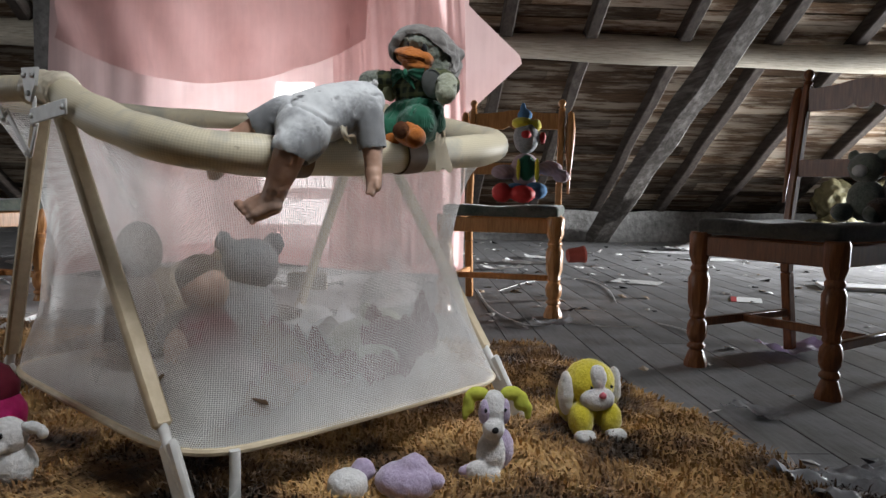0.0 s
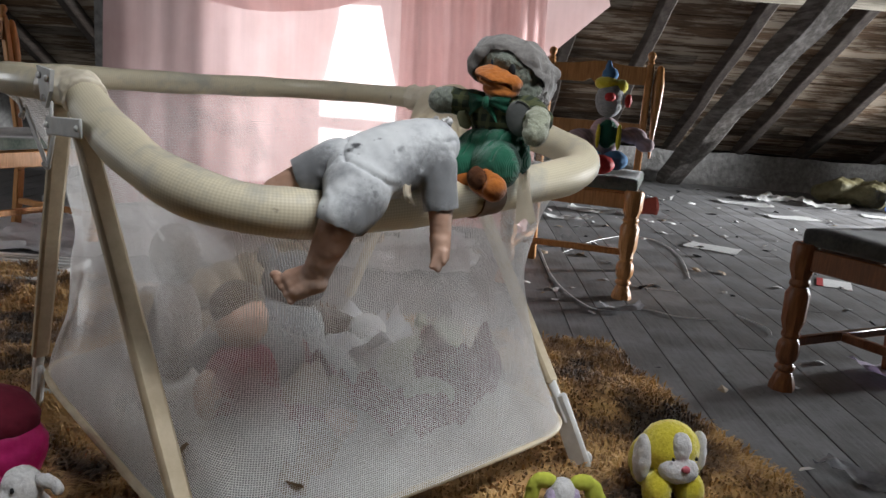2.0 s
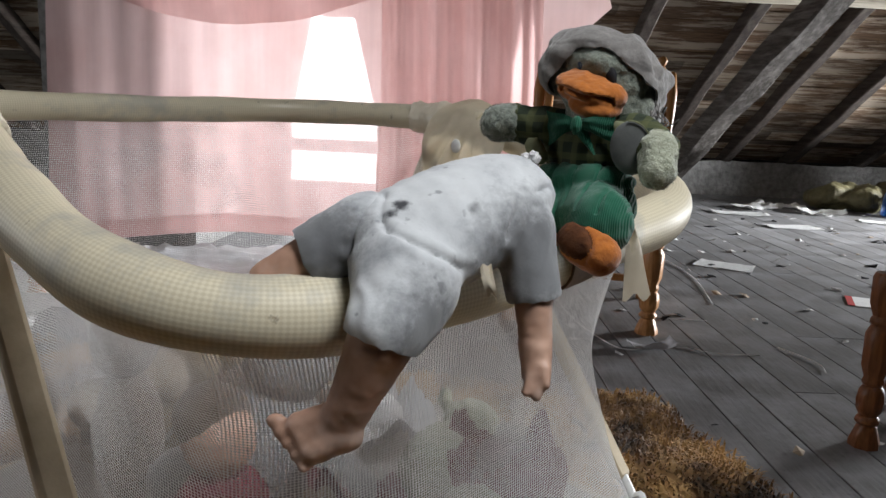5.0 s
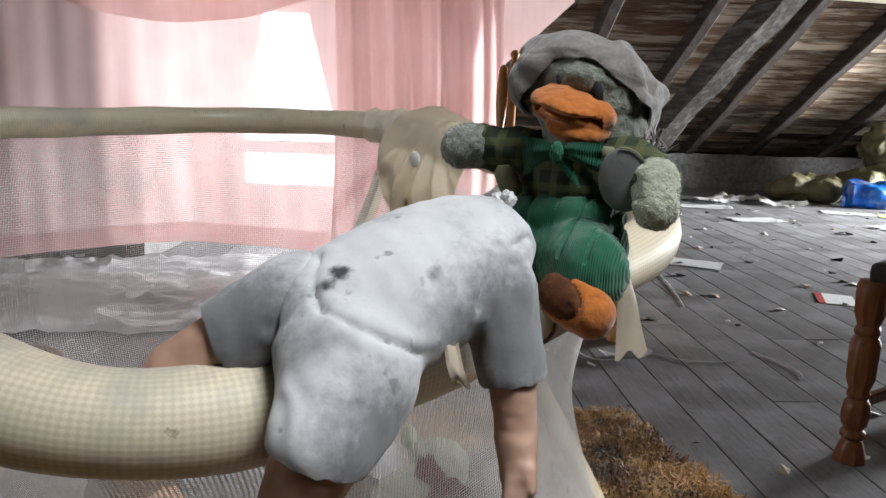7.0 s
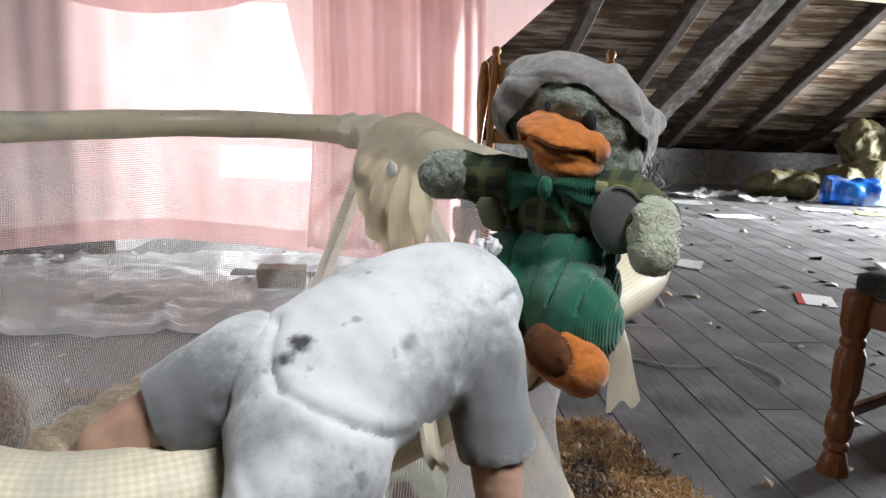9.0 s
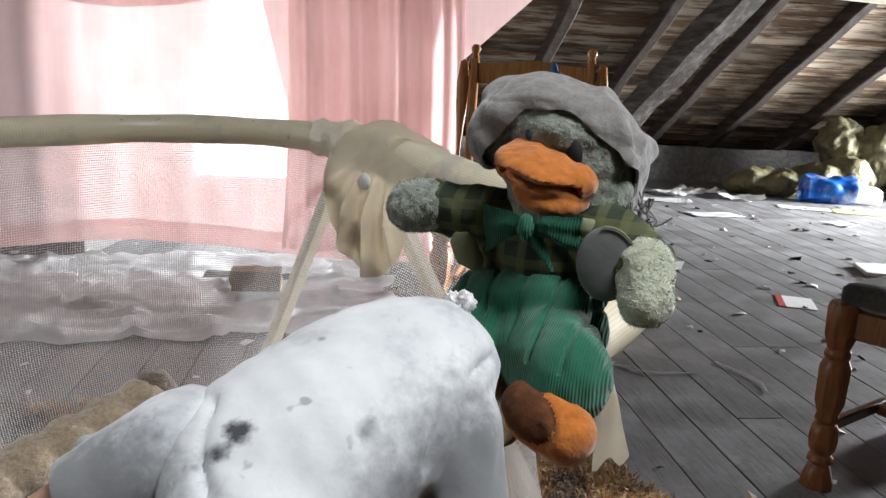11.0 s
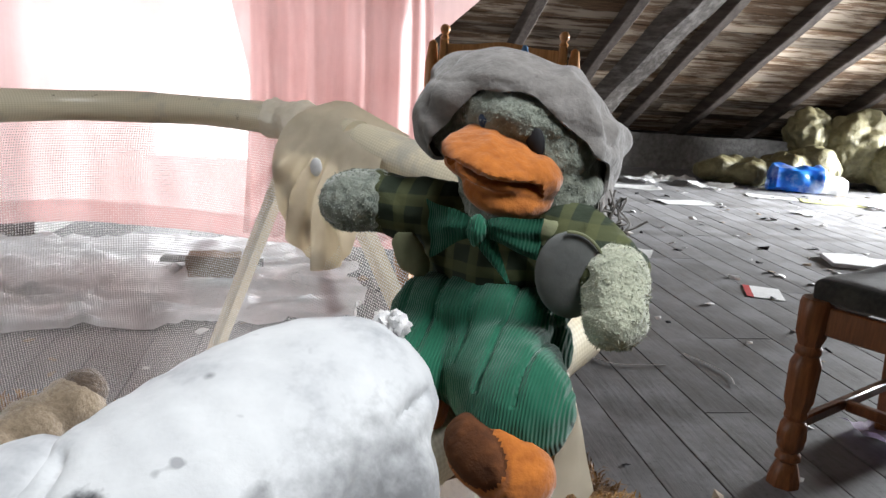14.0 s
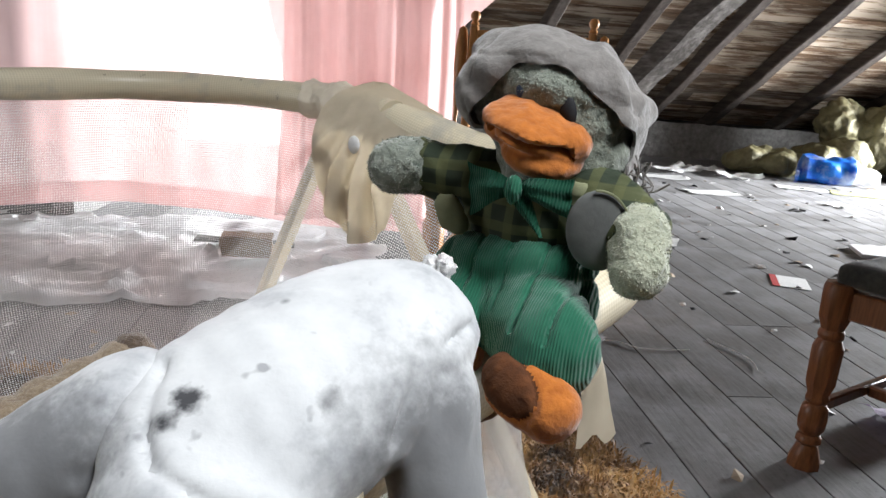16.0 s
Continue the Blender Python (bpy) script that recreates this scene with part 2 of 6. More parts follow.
def vinyl_material(rough=0.5):
    """Beige woven-look vinyl: fine square grid, scuffs, green-grey mould."""
    m, nt, ln, b = material("beige_vinyl", rough)
    v, o = coords(nt, ln, (1, 1, 1), "UV"), coords(nt, ln)
    grid = None
    for d in ("X", "Y"):
        w = nt.new("ShaderNodeTexWave")
        w.bands_direction = d
        w.inputs["Scale"].default_value = 2 * math.pi / (20 * 0.0048)
        ln.new(v, w.inputs["Vector"])
        grid = w.outputs["Fac"] if grid is None else mix(nt, ln, 0.5, grid, w.outputs["Fac"])
    st, sc = noise_tex(nt, ln, o, 7, 6, 0.7), noise_tex(nt, ln, o, 38, 4)
    col = ramp(nt, ln, grid, [(0.25, (0.555, 0.485, 0.34)), (0.75, (0.655, 0.59, 0.44))])
    col = mix(nt, ln, ramp(nt, ln, st, [(0.50, (0, 0, 0)), (0.64, (0.70,) * 3)]), col, (0.36, 0.345, 0.30))
    col = mix(nt, ln, ramp(nt, ln, sc, [(0.68, (0, 0, 0)), (0.74, (0.8,) * 3)]), col, (0.18, 0.14, 0.10))
    ln.new(col, b.inputs["Base Color"])
    bump(nt, ln, b, grid, 0.14, 0.0005)
    return m


M = {}
M["floor"] = floor_material()
M["roof_board"] = board_material("roof_boarding", (0.085, 0.050, 0.029), (0.25, 0.152, 0.085), (0.55, 0.46, 0.36), 0.78, True)
M["rafter"] = two_scale("old_rafter", (0.022, 0.016, 0.013), (0.060, 0.045, 0.036), 4, 1.5, 0.9, (0.13, 0.115, 0.10), 0.4, (12, 1.2, 12), 0.3, 0.005)
M["strut"] = two_scale("grey_strut", (0.036, 0.030, 0.026), (0.10, 0.088, 0.077), 4, 1.5, 0.9, (0.3, 0.28, 0.26), 0.5, (12, 1.2, 12), 0.35, 0.006)
M["purlin"] = two_scale("pale_purlin", (0.42, 0.37, 0.29), (0.62, 0.57, 0.47), 4, 2.5, 0.8, (0.16, 0.13, 0.1), 0.6, (2, 30, 30), 0.4, 0.005)
M["plaster"] = two_scale("grey_plaster", (0.14, 0.135, 0.13), (0.27, 0.265, 0.255), 18, 3, 0.95, (0.07, 0.066, 0.06), 0.6, bumpy=0.9, dist=0.02)
M["curtain"] = sheer("pink_sheer", (0.765, 0.545, 0.525), 0.14, 0.70)
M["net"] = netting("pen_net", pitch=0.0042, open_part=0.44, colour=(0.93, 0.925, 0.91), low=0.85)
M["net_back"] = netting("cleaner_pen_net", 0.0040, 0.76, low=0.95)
M["skirt"] = sheer("dusty_net_lining", (0.66, 0.65, 0.62), 0.25, 0.35, (8, 8, 8))
M["vinyl"], M["vinyl_back"] = vinyl_material(), vinyl_material(0.32)
M["tape"] = two_scale("beige_taped_leg", (0.52, 0.43, 0.29), (0.66, 0.56, 0.40), 30, 5, 0.6, (0.30, 0.22, 0.13), 0.4)
M["brown_band"] = plain("brown_strap", (0.17, 0.10, 0.055), 0.6)
M["satin"] = two_scale("beige_satin", (0.60, 0.53, 0.41), (0.74, 0.67, 0.54), 14, 9, 0.38, (0.36, 0.30, 0.22), 0.35, bumpy=0.15)
M["white_metal"] = two_scale("chipped_white_enamel", (0.6, 0.6, 0.58), (0.72, 0.72, 0.70), 40, 8, 0.4, (0.30, 0.27, 0.23), 0.4)
M["steel"] = plain("dull_steel", (0.5, 0.5, 0.48), 0.4, 0.8)
M["chair_wood"] = two_scale("varnished_pine", (0.35, 0.155, 0.052), (0.54, 0.265, 0.098), 5, 2, 0.35, (0.16, 0.06, 0.02), 0.4, (30, 30, 3), 0.1)
M["chair_dark"] = two_scale("dark_varnished_wood", (0.13, 0.045, 0.016), (0.24, 0.09, 0.033), 5, 2, 0.35, (0.07, 0.025, 0.01), 0.4, (30, 30, 3), 0.1)
M["green_seat"] = two_scale("dark_green_velvet", (0.035, 0.05, 0.04), (0.085, 0.10, 0.08), 90, 9, 0.95, (0.2, 0.2, 0.17), 0.5, sheen=0.3)
M["dark_seat"] = two_scale("dusty_black_velvet", (0.018, 0.02, 0.018), (0.05, 0.05, 0.045), 90, 9, 0.95, (0.12, 0.115, 0.10), 0.4, sheen=0.3)
M["fur"] = None
M["white"] = plain("white_paper", (0.78, 0.78, 0.77), 0.8, stained=0.15)
M["white_plastic"] = two_scale("dusty_white_sheet", (0.74, 0.74, 0.75), (0.86, 0.86, 0.87), 30, 3, 0.45, (0.25, 0.24, 0.23), 0.35, bumpy=0.5, dist=0.01)
M["red"] = plain("faded_red", (0.5, 0.03, 0.03), 0.6)
M["cup"] = plain("terracotta", (0.32, 0.06, 0.04), 0.6)
M["blue"] = two_scale("blue_printed_film", (0.01, 0.06, 0.42), (0.03, 0.25, 0.62), 12, 5, 0.3, (0.75, 0.78, 0.8), 0.9)
M["yellow_paper"] = plain("yellow_paper", (0.65, 0.66, 0.32), 0.8)
M["cardboard"] = plain("brown_cardboard", (0.36, 0.28, 0.20), 0.9)
M["insulation"] = two_scale("yellow_insulation_in_film", (0.070, 0.063, 0.030), (0.165, 0.147, 0.075), 14, 4, 0.6, (0.14, 0.12, 0.06), 0.6, bumpy=0.8, dist=0.03)
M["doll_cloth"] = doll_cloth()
M["skin"] = two_scale("doll_vinyl", (0.36, 0.20, 0.135), (0.56, 0.355, 0.26), 14, 16, 0.5, (0.46, 0.38, 0.33), 0.7, bumpy=0.1)
M["dark_hole"] = plain("mould_spot", (0.03, 0.03, 0.035), 0.95)
M["plush_grey"] = two_scale("grey_green_plush", (0.125, 0.145, 0.12), (0.26, 0.28, 0.23), 160, 14, 0.95, (0.10, 0.11, 0.07), 0.6, bumpy=0.9, dist=0.003, sheen=0.5)
M["plush_pale"] = two_scale("pale_plush", (0.28, 0.30, 0.22), (0.44, 0.45, 0.34), 170, 12, 0.95, (0.26, 0.27, 0.15), 0.5, bumpy=0.9, dist=0.003, sheen=0.5)
M["cap"] = two_scale("grey_felt_cap", (0.145, 0.134, 0.125), (0.235, 0.22, 0.205), 120, 10, 0.95, (0.13, 0.12, 0.108), 0.4, bumpy=0.4, sheen=0.3)
M["orange"] = two_scale("orange_plush", (0.30, 0.085, 0.011), (0.46, 0.145, 0.02), 120, 20, 0.95, (0.22, 0.07, 0.01), 0.6, bumpy=0.4, sheen=0.3)
M["brown_sole"] = two_scale("dark_orange_plush", (0.055, 0.018, 0.006), (0.115, 0.04, 0.012), 120, 20, 0.95, (0.06, 0.02, 0.005), 0.5, bumpy=0.4)
M["green_cord"] = ribbed("green_corduroy", (0.006, 0.105, 0.055), 0.0019, "X")
M["tartan"] = checked("green_tartan", (0.022, 0.032, 0.018), (0.085, 0.092, 0.036), 0.019)
M["olive"] = plain("olive_cotton", (0.20, 0.21, 0.12), 0.95)
M["grey_patch"] = plain("grey_patch", (0.15, 0.155, 0.148), 0.95)
M["black"] = plain("black_felt", (0.012, 0.012, 0.014), 0.8)
M["navy"] = plain("navy_felt", (0.03, 0.05, 0.09), 0.9)
M["bright_yellow"] = two_scale("yellow_plush", (0.55, 0.45, 0.02), (0.74, 0.64, 0.06), 150, 12, 0.95, (0.5, 0.4, 0.1), 0.3, bumpy=0.7, dist=0.004, sheen=0.4)
M["white_plush"] = two_scale("white_plush", (0.58, 0.57, 0.56), (0.74, 0.73, 0.72), 150, 12, 0.95, (0.4, 0.38, 0.36), 0.3, bumpy=0.7, dist=0.004, sheen=0.4)
M["lilac"] = two_scale("lilac_plush", (0.36, 0.29, 0.43), (0.52, 0.44, 0.58), 150, 12, 0.95, (0.25, 0.2, 0.3), 0.3, bumpy=0.7, dist=0.004, sheen=0.4)
M["lime"] = plain("lime_felt", (0.55, 0.58, 0.08), 0.95)
M["pink"] = plain("pink_felt", (0.75, 0.2, 0.25), 0.9)
M["fuchsia"] = two_scale("fuchsia_vinyl", (0.40, 0.012, 0.10), (0.62, 0.03, 0.20), 40, 5, 0.35, (0.25, 0.02, 0.05), 0.3)
M["maroon"] = plain("maroon_fabric", (0.16, 0.012, 0.03), 0.9)
M["denim"] = plain("blue_denim", (0.09, 0.20, 0.36), 0.95)
M["stripe"] = ribbed("striped_knit", (0.42, 0.30, 0.32), 0.012, "DIAGONAL")
M["brown_plush"] = two_scale("brown_plush", (0.06, 0.04, 0.028), (0.14, 0.10, 0.07), 140, 10, 0.95, (0.04, 0.03, 0.02), 0.4, bumpy=0.9, dist=0.006, sheen=0.3)
M["grey_plush"] = two_scale("grey_plush", (0.23, 0.235, 0.24), (0.40, 0.40, 0.40), 140, 10, 0.95, (0.08, 0.08, 0.08), 0.4, bumpy=0.9, dist=0.006, sheen=0.3)
M["beige_plush"] = two_scale("beige_plush", (0.20, 0.15, 0.10), (0.35, 0.275, 0.19), 150, 10, 0.95, (0.16, 0.12, 0.08), 0.5, bumpy=0.8, dist=0.005, sheen=0.3)
M["wire"] = plain("white_cable", (0.86, 0.85, 0.83), 0.4)
M["film"] = two_scale("clear_dusty_film", (0.35, 0.35, 0.36), (0.62, 0.62, 0.64), 30, 9, 0.25, (0.12, 0.12, 0.13), 0.6, bumpy=0.6)


def fur_material():
    m, nt, ln, b = material("shaggy_brown_fur", 0.75)
    v = coords(nt, ln)
    c, f = noise_tex(nt, ln, v, 3.9, 4, 0.6), noise_tex(nt, ln, v, 110, 2)
    col = ramp(nt, ln, c, [(0.38, (0.045, 0.025, 0.012)), (0.46, (0.24, 0.125, 0.045)), (0.55, (0.62, 0.385, 0.15))])
    col = mix(nt, ln, 0.5, col, ramp(nt, ln, f, [(0.3, (0.55,) * 3), (0.7, (1, 1, 1))]), "MULTIPLY")
    ln.new(col, b.inputs["Base Color"])
    b.inputs["Sheen Weight"].default_value = 0.2
    return m


M["fur"] = fur_material()


# ---- making meshes ----
def mesh_from(name, bm, mats, smooth=True):
    me = bpy.data.meshes.new(name)
    bm.to_mesh(me)
    bm.free()
    for m in mats if isinstance(mats, (list, tuple)) else [mats]:
        me.materials.append(m)
    if smooth:
        me.polygons.foreach_set("use_smooth", [True] * len(me.polygons))
        me.set_sharp_from_angle(angle=radians(42))
    return me


def part(name, bm, mat, parent=None, label="", smooth=True):
    """Links a bmesh (or a mesh) as ONE object under its thing."""
    ob = new(name, mesh_from(name, bm, mat, smooth) if isinstance(bm, bmesh.types.BMesh) else bm)
    ob.parent = parent
    return tagged(ob, label)


def thing(name, at, label, category, group="", kind=""):
    ob = new(name)
    ob.empty_display_size = 0.05
    ob.matrix_basis = at if isinstance(at, Matrix) else Matrix.Translation(at)
    return tagged(ob, label, category, group, kind)


def box(bm, lo, hi, bevel=0.0, m=None, segs=1):
    lo, hi = Vector(lo), Vector(hi)
    r = bmesh.ops.create_cube(bm, size=1.0, matrix=Matrix.Translation((lo + hi) / 2) @ Matrix.Diagonal((*(hi - lo), 1)))
    vs = r["verts"]
    if bevel:
        es = list({e for v in vs for e in v.link_edges})
        n = bmesh.ops.bevel(bm, geom=es, offset=bevel, segments=segs, affect="EDGES", profile=0.6)
        vs = list({v for v in n["verts"]} | {v for v in vs if v.is_valid})
    if m is not None:
        bmesh.ops.transform(bm, matrix=m, verts=vs)
    return vs


def bar(bm, a, b, w, h, bevel=0.004, up=(0, 0, 1)):
    """A rectangular bar from a to b, w across and h along up."""
    a, b = Vector(a), Vector(b)
    d = b - a
    y = d.normalized()
    x = y.cross(Vector(up)).normalized()
    z = x.cross(y)
    m = Matrix((x, y, z)).transposed().to_4x4()
    m.translation = a
    return box(bm, (-w / 2, 0, -h / 2), (w / 2, d.length, h / 2), bevel, m)


def tube(bm, pts, radius, segs=12, closed=False, cap=True):
    """A round tube through points; radius a number or a function of 0..1."""
    pts = [Vector(p) for p in pts]
    n = len(pts)
    rings, side = [], None
    for i, p in enumerate(pts):
        if closed:
            d = pts[(i + 1) % n] - pts[i - 1]
        else:
            d = pts[min(i + 1, n - 1)] - pts[max(i - 1, 0)]
        d.normalize()
        if side is None:
            side = d.orthogonal().normalized()
        side = (side - d * side.dot(d)).normalized()
        other = d.cross(side)
        r = radius(i / max(n - 1, 1)) if callable(radius) else radius
        rings.append([bm.verts.new(p + (side * math.cos(2 * math.pi * k / segs) + other * math.sin(2 * math.pi * k / segs)) * r) for k in range(segs)])
    uv, run, d = bm.loops.layers.uv.verify(), [0.0], 0.0
    for p, q in zip(pts, pts[1:] + pts[:1]):
        d += (q - p).length
        run.append(d)
    for i in range(n if closed else n - 1):
        a, b = rings[i], rings[(i + 1) % n]
        for k in range(segs):
            f = bm.faces.new((a[k], a[(k + 1) % segs], b[(k + 1) % segs], b[k]))
            for lp, (s_, t_) in zip(f.loops, ((run[i], k), (run[i], k + 1), (run[i + 1], k + 1), (run[i + 1], k))):
                lp[uv].uv = (s_, t_ / segs * 0.2304)
    if cap and not closed:
        bm.faces.new(list(reversed(rings[0])))
        bm.faces.new(rings[-1])
    return rings


def smooth_path(pts, steps=6, closed=False):
    """Catmull-Rom through the points."""
    pts = [Vector(p) for p in pts]
    n, out = len(pts), []
    for i in range(n if closed else n - 1):
        if closed:
            p0, p1, p2, p3 = pts[i - 1], pts[i], pts[(i + 1) % n], pts[(i + 2) % n]
        else:
            p0, p1, p2, p3 = pts[max(i - 1, 0)], pts[i], pts[i + 1], pts[min(i + 2, n - 1)]
        for k in range(steps):
            t = k / steps
            out.append(0.5 * (2 * p1 + (p2 - p0) * t + (2 * p0 - 5 * p1 + 4 * p2 - p3) * t * t + (3 * p1 - p0 - 3 * p2 + p3) * t ** 3))
    if not closed:
        out.append(pts[-1])
    return out


def lathe(bm, profile, at=(0, 0, 0), segs=16):
    """Turns (radius, z) pairs about the upright axis."""
    rings = []
    for r, z in profile:
        rings.append([bm.verts.new((at[0] + r * math.cos(2 * math.pi * k / segs), at[1] + r * math.sin(2 * math.pi * k / segs), at[2] + z)) for k in range(segs)])
    for a, b in zip(rings, rings[1:]):
        for k in range(segs):
            bm.faces.new((a[k], a[(k + 1) % segs], b[(k + 1) % segs], b[k]))
    bm.faces.new(list(reversed(rings[0])))
    bm.faces.new(rings[-1])


def ball(bm, at, radii, rot=(0, 0, 0), u=20, v=14):
    m = pose(*at, *rot) @ Matrix.Diagonal((*radii, 1))
    return bmesh.ops.create_uvsphere(bm, u_segments=u, v_segments=v, radius=1.0, matrix=m)["verts"]


def limb(bm, a, b, ra, rb, steps=7):
    """A soft limb: overlapping balls from a to b."""
    a, b = Vector(a), Vector(b)
    for i in range(steps):
        t = i / (steps - 1)
        r = ra + (rb - ra) * t
        ball(bm, a.lerp(b, t), (r, r, r), u=14, v=10)


def fused(bm, voxel=0.004, smooth=4, lumps=0.0, lump_size=30.0, creases=None):
    """The one soft skin round all solids in bm, with lumps."""
    me = bpy.data.meshes.new("raw")
    bm.to_mesh(me)
    bm.free()
    ob = new("raw", me)
    r = ob.modifiers.new("skin", "REMESH")
    r.mode, r.voxel_size, r.use_smooth_shade = "VOXEL", voxel, True
    if smooth:
        s = ob.modifiers.new("soft", "SMOOTH")
        s.factor, s.iterations = 0.5, smooth
    out = bpy.data.meshes.new_from_object(ob.evaluated_get(bpy.context.evaluated_depsgraph_get()))
    bpy.data.objects.remove(ob)
    bpy.data.meshes.remove(me)
    out.materials.clear()
    res = bmesh.new()
    res.from_mesh(out)
    bpy.data.meshes.remove(out)
    if lumps or creases:
        res.normal_update()
        for vtx in res.verts:
            d = lumps * noise.noise(vtx.co * lump_size) + lumps * 0.5 * noise.noise(vtx.co * lump_size * 2.7)
            if creases:
                d += creases(vtx.co)
            vtx.co += vtx.normal * d
    return res


def paint(bm, rule):
    """Gives each face the material slot that rule names for its middle."""
    for f in bm.faces:
        f.material_index = rule(f.calc_center_median())
    return bm


def sheet(bm, nx, ny, at, thick=0.0):
    """A grid surface; at(u, v) gives the place for u, v in 0..1, and UVs are laid in metres."""
    uv = bm.loops.layers.uv.verify()
    P = [[Vector(at(i / nx, j / ny)) for i in range(nx + 1)] for j in range(ny + 1)]
    V = [[bm.verts.new(p) for p in row] for row in P]
    faces = []
    for j in range(ny):
        for i in range(nx):
            faces.append(bm.faces.new((V[j][i], V[j][i + 1], V[j + 1][i + 1], V[j + 1][i])))
    if thick:
        bmesh.ops.solidify(bm, geom=faces, thickness=thick)
    return V


# ---- the large structure ----
def roof_slope(name, far):
    """Boarding of one roof slope with its rafters' side down; the opening of the assumed roof window is left free."""
    bm = bmesh.new()
    rnd = random.Random(7 if far else 8)
    length = (EAVE - RIDGE) * math.sqrt(1 + PITCH ** 2)
    ang = math.atan(PITCH)
    s = 0.0
    while s < length:
        w = rnd.uniform(0.11, 0.17)
        y = EAVE - s * math.cos(ang) if far else NEAR_EAVE + s * math.cos(ang)
        x = X0
        while x < X1:
            step = rnd.uniform(1.6, 3.4)
            x2 = min(x + step, X1)
            spans = [(x, x2)]
            if not far and y + 0.1 > ASSUMED_SKYLIGHT[2] and y < ASSUMED_SKYLIGHT[3]:
                spans = [(a, b) for a, b in ((x, min(x2, ASSUMED_SKYLIGHT[0])), (max(x, ASSUMED_SKYLIGHT[1]), x2)) if b > a]
            for a, b in spans:
                m = pose(0, y, roof_z(y), math.degrees(-ang if far else ang) + rnd.uniform(-1.2, 1.2)) @ pose(0, 0, rnd.uniform(-0.004, 0.006))
                lo, hi = (-w + 0.011, 0.0) if far else (0.0, w - 0.011)
                box(bm, (a + 0.002, lo, 0), (b - 0.002, hi, 0.024), 0, m)
            x = x2
        s += w
    ob = part(name, bm, M["roof_board"], None, "", smooth=False)
    ob.matrix_basis = HOUSE.copy()
    return tagged(ob, "dark old roof boarding with peeling pale whitewash patches", "ceiling", kind="structure")


roof_slope("ceiling_far", True)
roof_slope("ceiling_near", False)

# weather skin over the boards
bm = bmesh.new()
ang = math.degrees(math.atan(PITCH))
length = (EAVE - RIDGE) / math.cos(radians(ang)) + 0.4
box(bm, (X0 - 0.2, -0.2, 0.03), (X1 + 0.2, length, 0.09), 0, pose(0, EAVE, FOOT, -ang) @ pose(0, 0, 0, 0, 0, 180) @ pose(-(X0 + X1), 0, 0))
c0, c1 = ((v - NEAR_EAVE) / math.cos(radians(ang)) for v in ASSUMED_SKYLIGHT[2:])
for lo, hi in (((X0 - 0.2, -0.2), (X1 + 0.2, c0)), ((X0 - 0.2, c1), (X1 + 0.2, length)), ((X0 - 0.2, c0), (ASSUMED_SKYLIGHT[0], c1)), ((ASSUMED_SKYLIGHT[1], c0), (X1 + 0.2, c1))):
    box(bm, (*lo, 0.03), (*hi, 0.09), 0, pose(0, NEAR_EAVE, FOOT, ang))
ob = part("roof", bm, M["rafter"], None, "", False)
ob.matrix_basis = HOUSE.copy()
tagged(ob, "dark underside of the tiled roof", "roof", kind="structure")

# rafters
rafter_mesh = {}
for far in (True, False):
    bm = bmesh.new()
    y0, y1 = (EAVE - 0.05, RIDGE) if far else (NEAR_EAVE + 0.05, RIDGE)
    bar(bm, (0, y0, roof_z(y0) - 0.075), (0, y1, roof_z(y1) - 0.075), 0.10, 0.13, 0.012)
    bmesh.ops.subdivide_edges(bm, edges=[e for e in bm.edges if e.calc_length() > 2], cuts=24)
    for v in bm.verts:
        v.co += Vector((noise.noise(v.co * 1.7) * 0.02, 0, noise.noise(v.co * 2.3 + Vector((5, 0, 0))) * 0.012))
    rafter_mesh[far] = mesh_from("rafter", bm, M["rafter"])
RAFTER_X = [-4.33 + 0.74 * i for i in range(16)]
for far in (True, False):
    for i, x in enumerate(RAFTER_X):
        if not far and ASSUMED_SKYLIGHT[0] - 0.1 < x < ASSUMED_SKYLIGHT[1] + 0.1:
            continue
        ob = new("rafter", rafter_mesh[far])
        ob.matrix_basis = HOUSE @ pose(x + 0.03 * math.sin(i * 2.1), 0, 0)
        tagged(ob, "dark rough-hewn roof rafter with worn edges", "rafter", "rafters", "structure")

# pale round purlin, and the leaning principal struts that carry it
bm = bmesh.new()
tube(bm, [(x, 6.05 + 0.03 * math.sin(x), 1.735 + 0.02 * math.sin(1.3 * x)) for x in np.linspace(X0, X1, 40)], lambda t: 0.108 + 0.012 * math.sin(t * 37), 14)
ob = part("purlin", bm, M["purlin"])
ob.matrix_basis = HOUSE.copy()
tagged(ob, "pale barked round timber purlin under the rafters", "beam", kind="structure")
for x in (2.31, -2.4, 6.6):
    bm = bmesh.new()
    bar(bm, (x, 8.62, -0.02), (x + 0.27, 4.2, 2.44), 0.20, 0.20, 0.02)
    bmesh.ops.subdivide_edges(bm, edges=[e for e in bm.edges if e.calc_length() > 2], cuts=30)
    for v in bm.verts:
        v.co += Vector((noise.noise(v.co * 1.5) * 0.03, 0, noise.noise(v.co * 1.9 + Vector((3, 1, 0))) * 0.02))
    ob = part("strut", bm, M["strut"])
    ob.matrix_basis = HOUSE.copy()
    tagged(ob, "heavy grey leaning timber strut with a worn pale edge", "beam", kind="structure")

